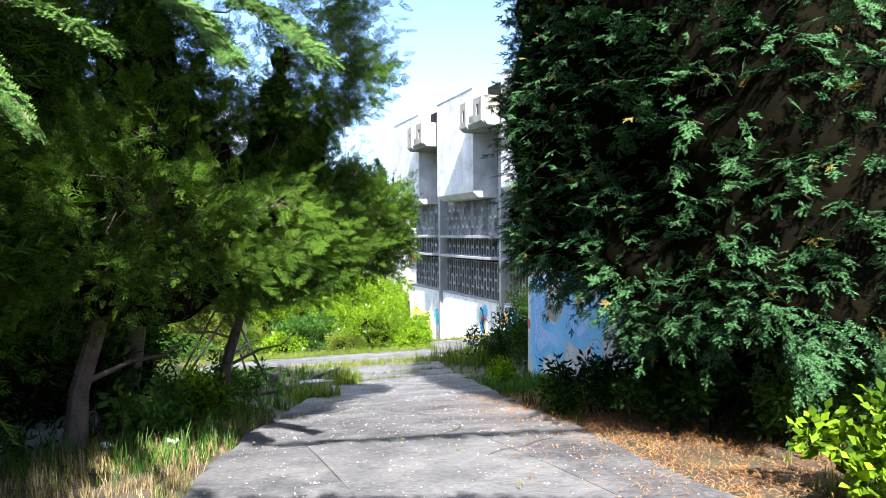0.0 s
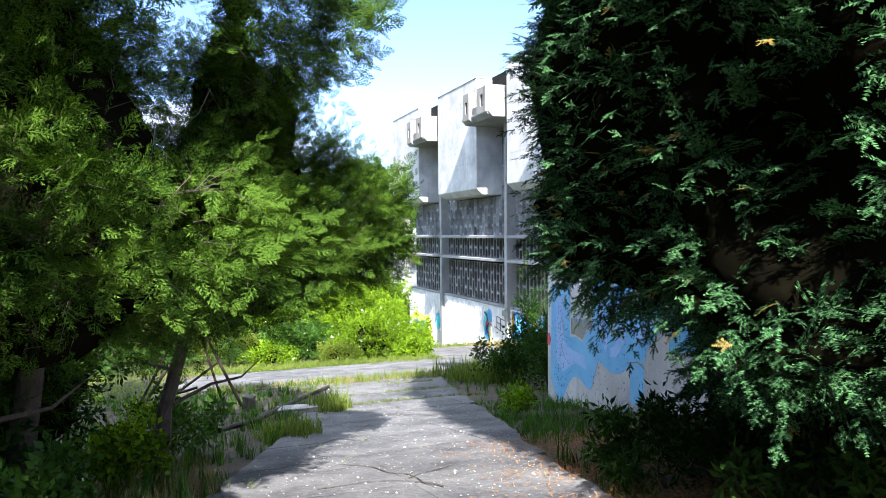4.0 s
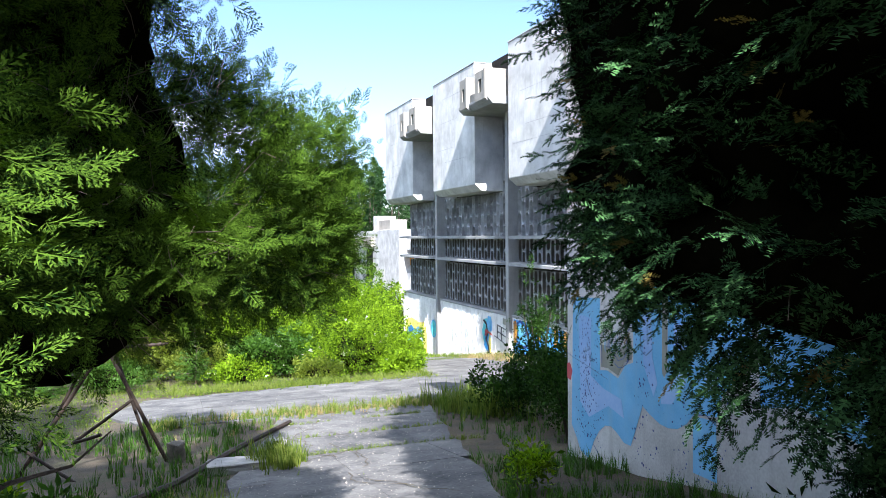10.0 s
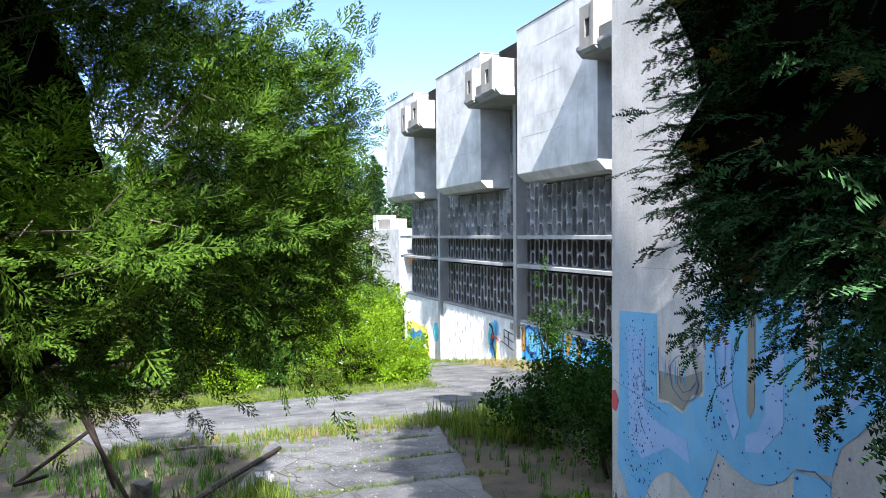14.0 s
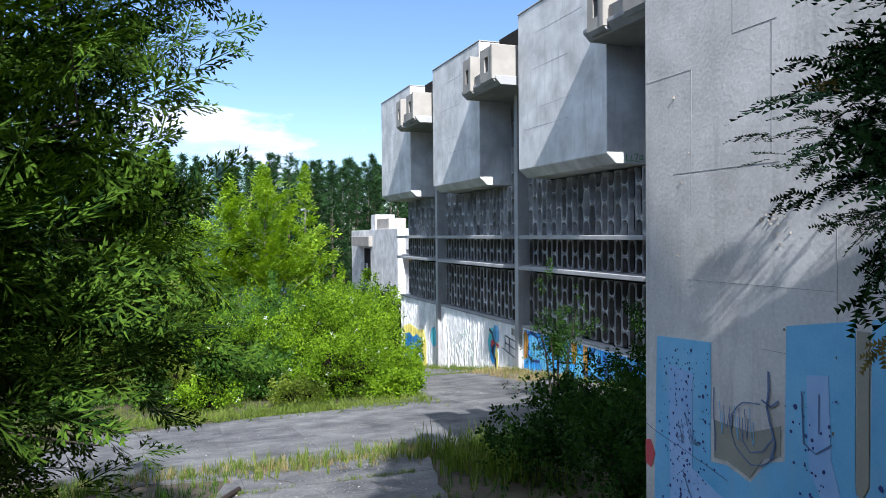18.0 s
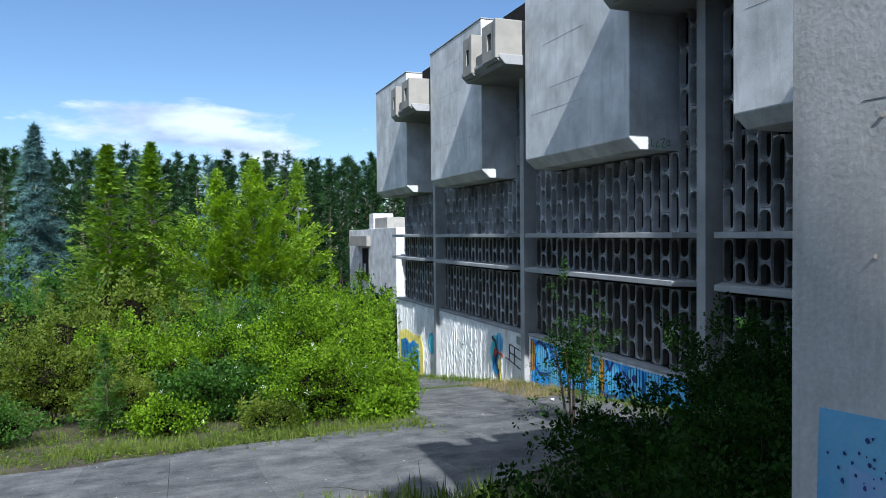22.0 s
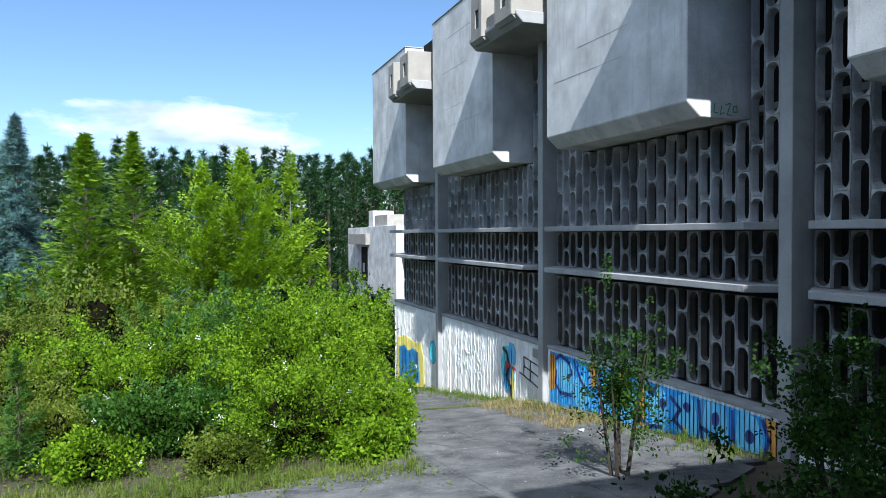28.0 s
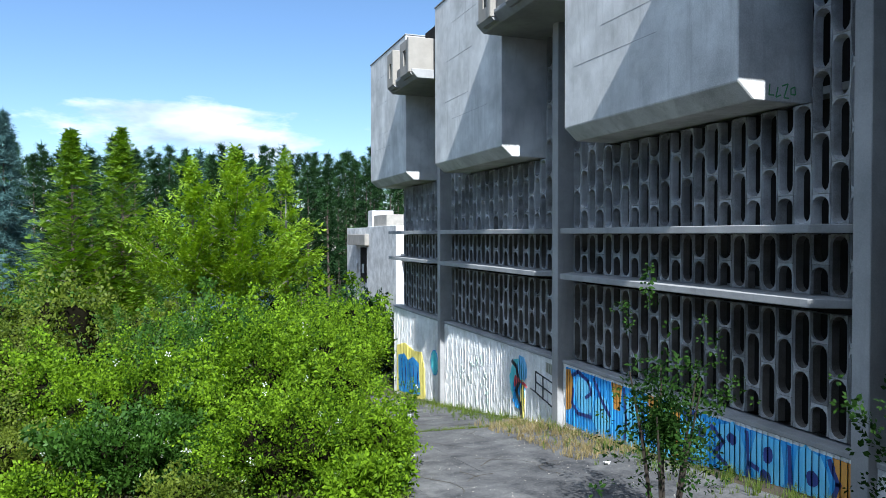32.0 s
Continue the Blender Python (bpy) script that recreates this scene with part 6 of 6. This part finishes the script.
    for k, (cy, cz, ry, rz) in enumerate(((-11.75, 1.0, 0.1, 0.12), (-13.3, 1.05, 0.11, 0.14), (-13.25, 0.65, 0.12, 0.15), (-12.5, 1.1, 0.12, 0.1), (-14.15, 0.95, 0.12, 0.12), (-11.9, 0.35, 0.1, 0.1))):
        patch("letter_hole", at(w3, blob(cy, cz, ry, rz, 10, 0.15, 80 + k)), PAINT_NAVY, w3, -0.012, "dark blue inside of a letter")


plinth_graffiti()


def box_scrawl():
    """Green tags on the box nearest the tower."""
    b = sorted((o for o in scene.objects if o.name.startswith("cantilever_box")), key=lambda o: -o.location.y)[2]
    bm = bmesh.new()
    strokes = ([(0.62, 0.0), (0.60, -0.17), (0.70, -0.17)], [(0.78, -0.04), (0.74, -0.2), (0.84, -0.16)], [(0.86, -0.02), (0.98, 0.02), (0.90, -0.2), (1.0, -0.2)], [(1.04, -0.05), (1.12, -0.02), (1.13, -0.14), (1.04, -0.14), (1.04, -0.05)])
    for s in strokes:
        for p, q in zip(s, s[1:]):
            d = Vector((q[0] - p[0], q[1] - p[1]))
            n = Vector((-d.y, d.x)).normalized() * 0.011
            prism(bm, [(p[0] + n.x, p[1] + n.y), (q[0] + n.x, q[1] + n.y), (q[0] - n.x, q[1] - n.y), (p[0] - n.x, p[1] - n.y)], "y", -BOX_W - 0.003, -BOX_W - 0.001)
    part("scrawl", bm, PAINT_GREEN, b, "green scrawl")


box_scrawl()


# ---- loose things on the bank ----
def pipe(name, a, b, r, mat, parent):
    bm = bmesh.new()
    a, b = Vector(a), Vector(b)
    o = parent.location
    tube(bm, [a - o, a.lerp(b, 0.5) - o + Vector((0, 0, -0.006)), b - o], r, 8)
    return part(name, bm, mat, parent)


def frame_of_pipes():
    t = thing("pipe_frame", (-12.6, -22.4, 1.66), "broken black steel trestle of thin pipes on the bank", "metal frame")
    y = -22.4
    for name, a, b, r in (("leg", (-12.68, y, 3.36), (-11.94, y, 1.72), 0.026), ("leg", (-12.68, y + 0.05, 3.34), (-13.74, y + 0.1, 1.68), 0.026), ("brace", (-12.34, y, 2.61), (-13.06, y - 0.15, 2.13), 0.022),
                          ("brace", (-13.06, y - 0.15, 2.13), (-12.72, y - 0.3, 2.24), 0.022), ("top_bar", (-13.5, y + 0.1, 3.27), (-11.9, y - 0.1, 3.34), 0.022), ("brace", (-13.62, y, 2.04), (-13.0, y - 0.5, 1.72), 0.022),
                          ("leg", (-12.77, y + 1.1, 3.5), (-12.2, y + 1.3, 1.5), 0.024), ("leg", (-12.77, y + 1.1, 3.5), (-13.8, y + 1.4, 1.5), 0.024), ("ridge_bar", (-12.68, y, 3.36), (-12.77, y + 1.1, 3.5), 0.022)):
        pipe(name, a, b, r, RUST, t)
    bm = bmesh.new()
    box(bm, -0.05, 0.05, -0.05, 0.05, -0.04, 0.06, 0.012)
    c = part("clamp", bm, RUST, t)
    c.location = (-0.08, 0, 1.70)


frame_of_pipes()


def stone(name, label, place, size, seed, mat, category):
    r = np.random.default_rng(seed)
    bm = bmesh.new()
    bmesh.ops.create_cube(bm, size=1.0)
    bmesh.ops.subdivide_edges(bm, edges=bm.edges[:], cuts=3, use_grid_fill=True)
    for v in bm.verts:
        n = noise.noise(Vector(v.co * 2.3) + Vector((seed, 0, 0)))
        v.co = Vector((v.co.x * size[0], v.co.y * size[1], v.co.z * size[2])) * (1 + 0.16 * n)
    bmesh.ops.bevel(bm, geom=[e for e in bm.edges if e.calc_face_angle(0) > 0.6], offset=min(size) * 0.08, segments=1, affect="EDGES")
    ob = mesh_ob(name, bm, mat)
    ob.matrix_basis = pose(*place, r.uniform(-6, 6), r.uniform(-6, 6), r.uniform(0, 180))
    return tagged(ob, label, category)


stone("stone", "rough grey stone at the foot of the pipe frame", (-11.82, -22.25, gz(-11.8, -22.2) + 0.12), (0.2, 0.18, 0.28), 3, STONE_DARK, "stone")
stone("concrete_lump", "broken flat lump of concrete beside the path", (-11.1, -23.4, gz(-11.1, -23.4) + 0.03), (0.75, 0.5, 0.16), 4, KERBSTONE, "rubble")
stone("concrete_lump", "small broken piece of concrete on the bank", (-10.4, -22.0, gz(-10.4, -22) + 0.04), (0.3, 0.22, 0.12), 5, KERBSTONE, "rubble")


def fallen_rail():
    pts = [(-9.96, -20.2), (-10.98, -22.2), (-11.87, -24.4), (-12.5, -25.4)]
    t = thing("fallen_pole", (-10.98, -22.2, gz(0, -22.2)), "long dark pole lying on the bank", "pole")
    bm = bmesh.new()
    tube(bm, [Vector((x, y, gz(x, y) + 0.07)) - t.location for x, y in pts], [0.035, 0.045, 0.045, 0.04], 7)
    part("shaft", bm, RUST, t)


fallen_rail()


def low_wall():
    t = thing("low_wall", (-14.6, -29.9, gz(0, -29.9)), "low crumbling wall of rough grey stones under the trees", "wall")
    r = random.Random(12)

    def rough_block(x0, x1, y0, y1, z0, z1, seed):
        bm = bmesh.new()
        box(bm, x0, x1, y0, y1, z0, z1)
        bmesh.ops.subdivide_edges(bm, edges=bm.edges[:], cuts=3, use_grid_fill=True)
        for v in bm.verts:
            v.co += Vector((noise.noise(v.co * 4 + Vector((seed, 0, 0))), noise.noise(v.co * 4 + Vector((0, seed, 0))), noise.noise(v.co * 5 + Vector((0, 0, seed))))) * 0.05
        part("stone_block", bm, KERBSTONE, t)
    for i in range(5):
        for j in range(2):
            rough_block(-0.56 * (i + 1) + 0.012 + 0.1 * j, -0.56 * i - 0.012 + 0.1 * j - 0.1, -0.02 + r.uniform(-0.03, 0.03), 0.45, -0.2 + 0.22 * j, 0.0 + 0.20 * j + r.uniform(-0.02, 0.02), i * 3.1 + j)
    for i in range(3):
        rough_block(-0.42, r.uniform(-0.03, 0.03), 0.48 + 0.62 * i, 1.06 + 0.62 * i, -0.35 - 0.1 * i, 0.2 - 0.10 * i, 20 + i)


low_wall()
r_l = random.Random(15)
for i, (x, y) in enumerate(((-14.3, -30.5), (-13.75, -30.7), (-13.9, -28.2), (-4.4, -10.8), (-0.6, -11.0), (-4.7, -11.3))):
    bm = bmesh.new()
    bmesh.ops.create_grid(bm, x_segments=3, y_segments=3, size=0.05)
    for v in bm.verts:
        v.co.z = r_l.uniform(0.0, 0.05)
    ob = mesh_ob("paper_scrap", bm, LITTER)
    m = ob.modifiers.new("thick", "SOLIDIFY")
    m.thickness = 0.004
    ob.matrix_basis = pose(x, y, gz(x, y) + 0.03, 0, 0, r_l.uniform(0, 360))
    tagged(ob, "crumpled white paper scrap on the ground", "litter", "paper scraps")

def build_paving():
    """Slabs on a square grid, those at the rim broken off along a ragged edge."""
    rnd = random.Random(3)
    t = thing("pavement", (0, 0, 0), "cracked grey concrete paving slabs with moss and dry grass in the joints", "pavement", kind="structure")
    step, d = 1.41, 0.0022
    for j in range(-28, 6):
        ya, yb = j * step - 0.56 + d, (j + 1) * step - 0.56 - d
        ys = [ya + (yb - ya) * q / 5 for q in range(6)]
        rims = [paving_edges(y) for y in ys]
        for i in range(-12, 2):
            xa, xb = i * step + d, (i + 1) * step - d
            drop = rnd.uniform(-0.004, 0.004)
            rows = [(max(xa, l), min(xb, r), y) for (l, r), y in zip(rims, ys) if min(xb, r) - max(xa, l) > 0.08]
            if len(rows) < 2:
                continue
            bm = bmesh.new()
            tops, lows = [], []
            for l, r, y in rows:
                tops.append([bm.verts.new((x, y, gz(x, y) + 0.02 + drop)) for x in (l, (l + r) / 2, r)])
                lows.append([bm.verts.new((x, y, gz(x, y) - 0.07 + drop)) for x in (l, (l + r) / 2, r)])
            for p, q in zip(tops, tops[1:]):
                for k in (0, 1):
                    bm.faces.new((p[k], p[k + 1], q[k + 1], q[k]))
            for k in range(len(rows) - 1):
                bm.faces.new((lows[k][0], tops[k][0], tops[k + 1][0], lows[k + 1][0]))
                bm.faces.new((lows[k][2], lows[k + 1][2], tops[k + 1][2], tops[k][2]))
            for e in (0, -1):
                for k in (0, 1):
                    bm.faces.new((lows[e][k], lows[e][k + 1], tops[e][k + 1], tops[e][k]))
            part("slab", bm, PAVING, t)
    # open cracks, filled with dark soil
    for i in range(70):
        y = rnd.uniform(-34, 4)
        l, r = paving_edges(y)
        x = rnd.uniform(l + 0.3, r - 0.3)
        a = rnd.uniform(0, math.pi)
        bm = bmesh.new()
        pts = [(x, y)]
        for k in range(rnd.randint(4, 9)):
            a += rnd.uniform(-0.6, 0.6)
            pts.append((pts[-1][0] + 0.2 * math.cos(a), pts[-1][1] + 0.2 * math.sin(a)))
        pts = [p for p in pts if inside(*p)]
        if len(pts) < 3:
            bm.free()
            continue
        rims2 = []
        for k, p in enumerate(pts):
            q = pts[min(k + 1, len(pts) - 1)]
            o = pts[max(k - 1, 0)]
            n = Vector((-(q[1] - o[1]), q[0] - o[0])).normalized() * rnd.uniform(0.003, 0.009)
            z = gz(*p) + 0.029
            rims2.append((bm.verts.new((p[0] + n.x, p[1] + n.y, z)), bm.verts.new((p[0] - n.x, p[1] - n.y, z))))
        for u, v in zip(rims2, rims2[1:]):
            bm.faces.new((u[0], u[1], v[1], v[0]))
        part("crack", bm, SOIL, t, "dark open crack")


build_paving()
for k, (ya, yb) in BAYS.items():
    build_screen(k, ya, yb)
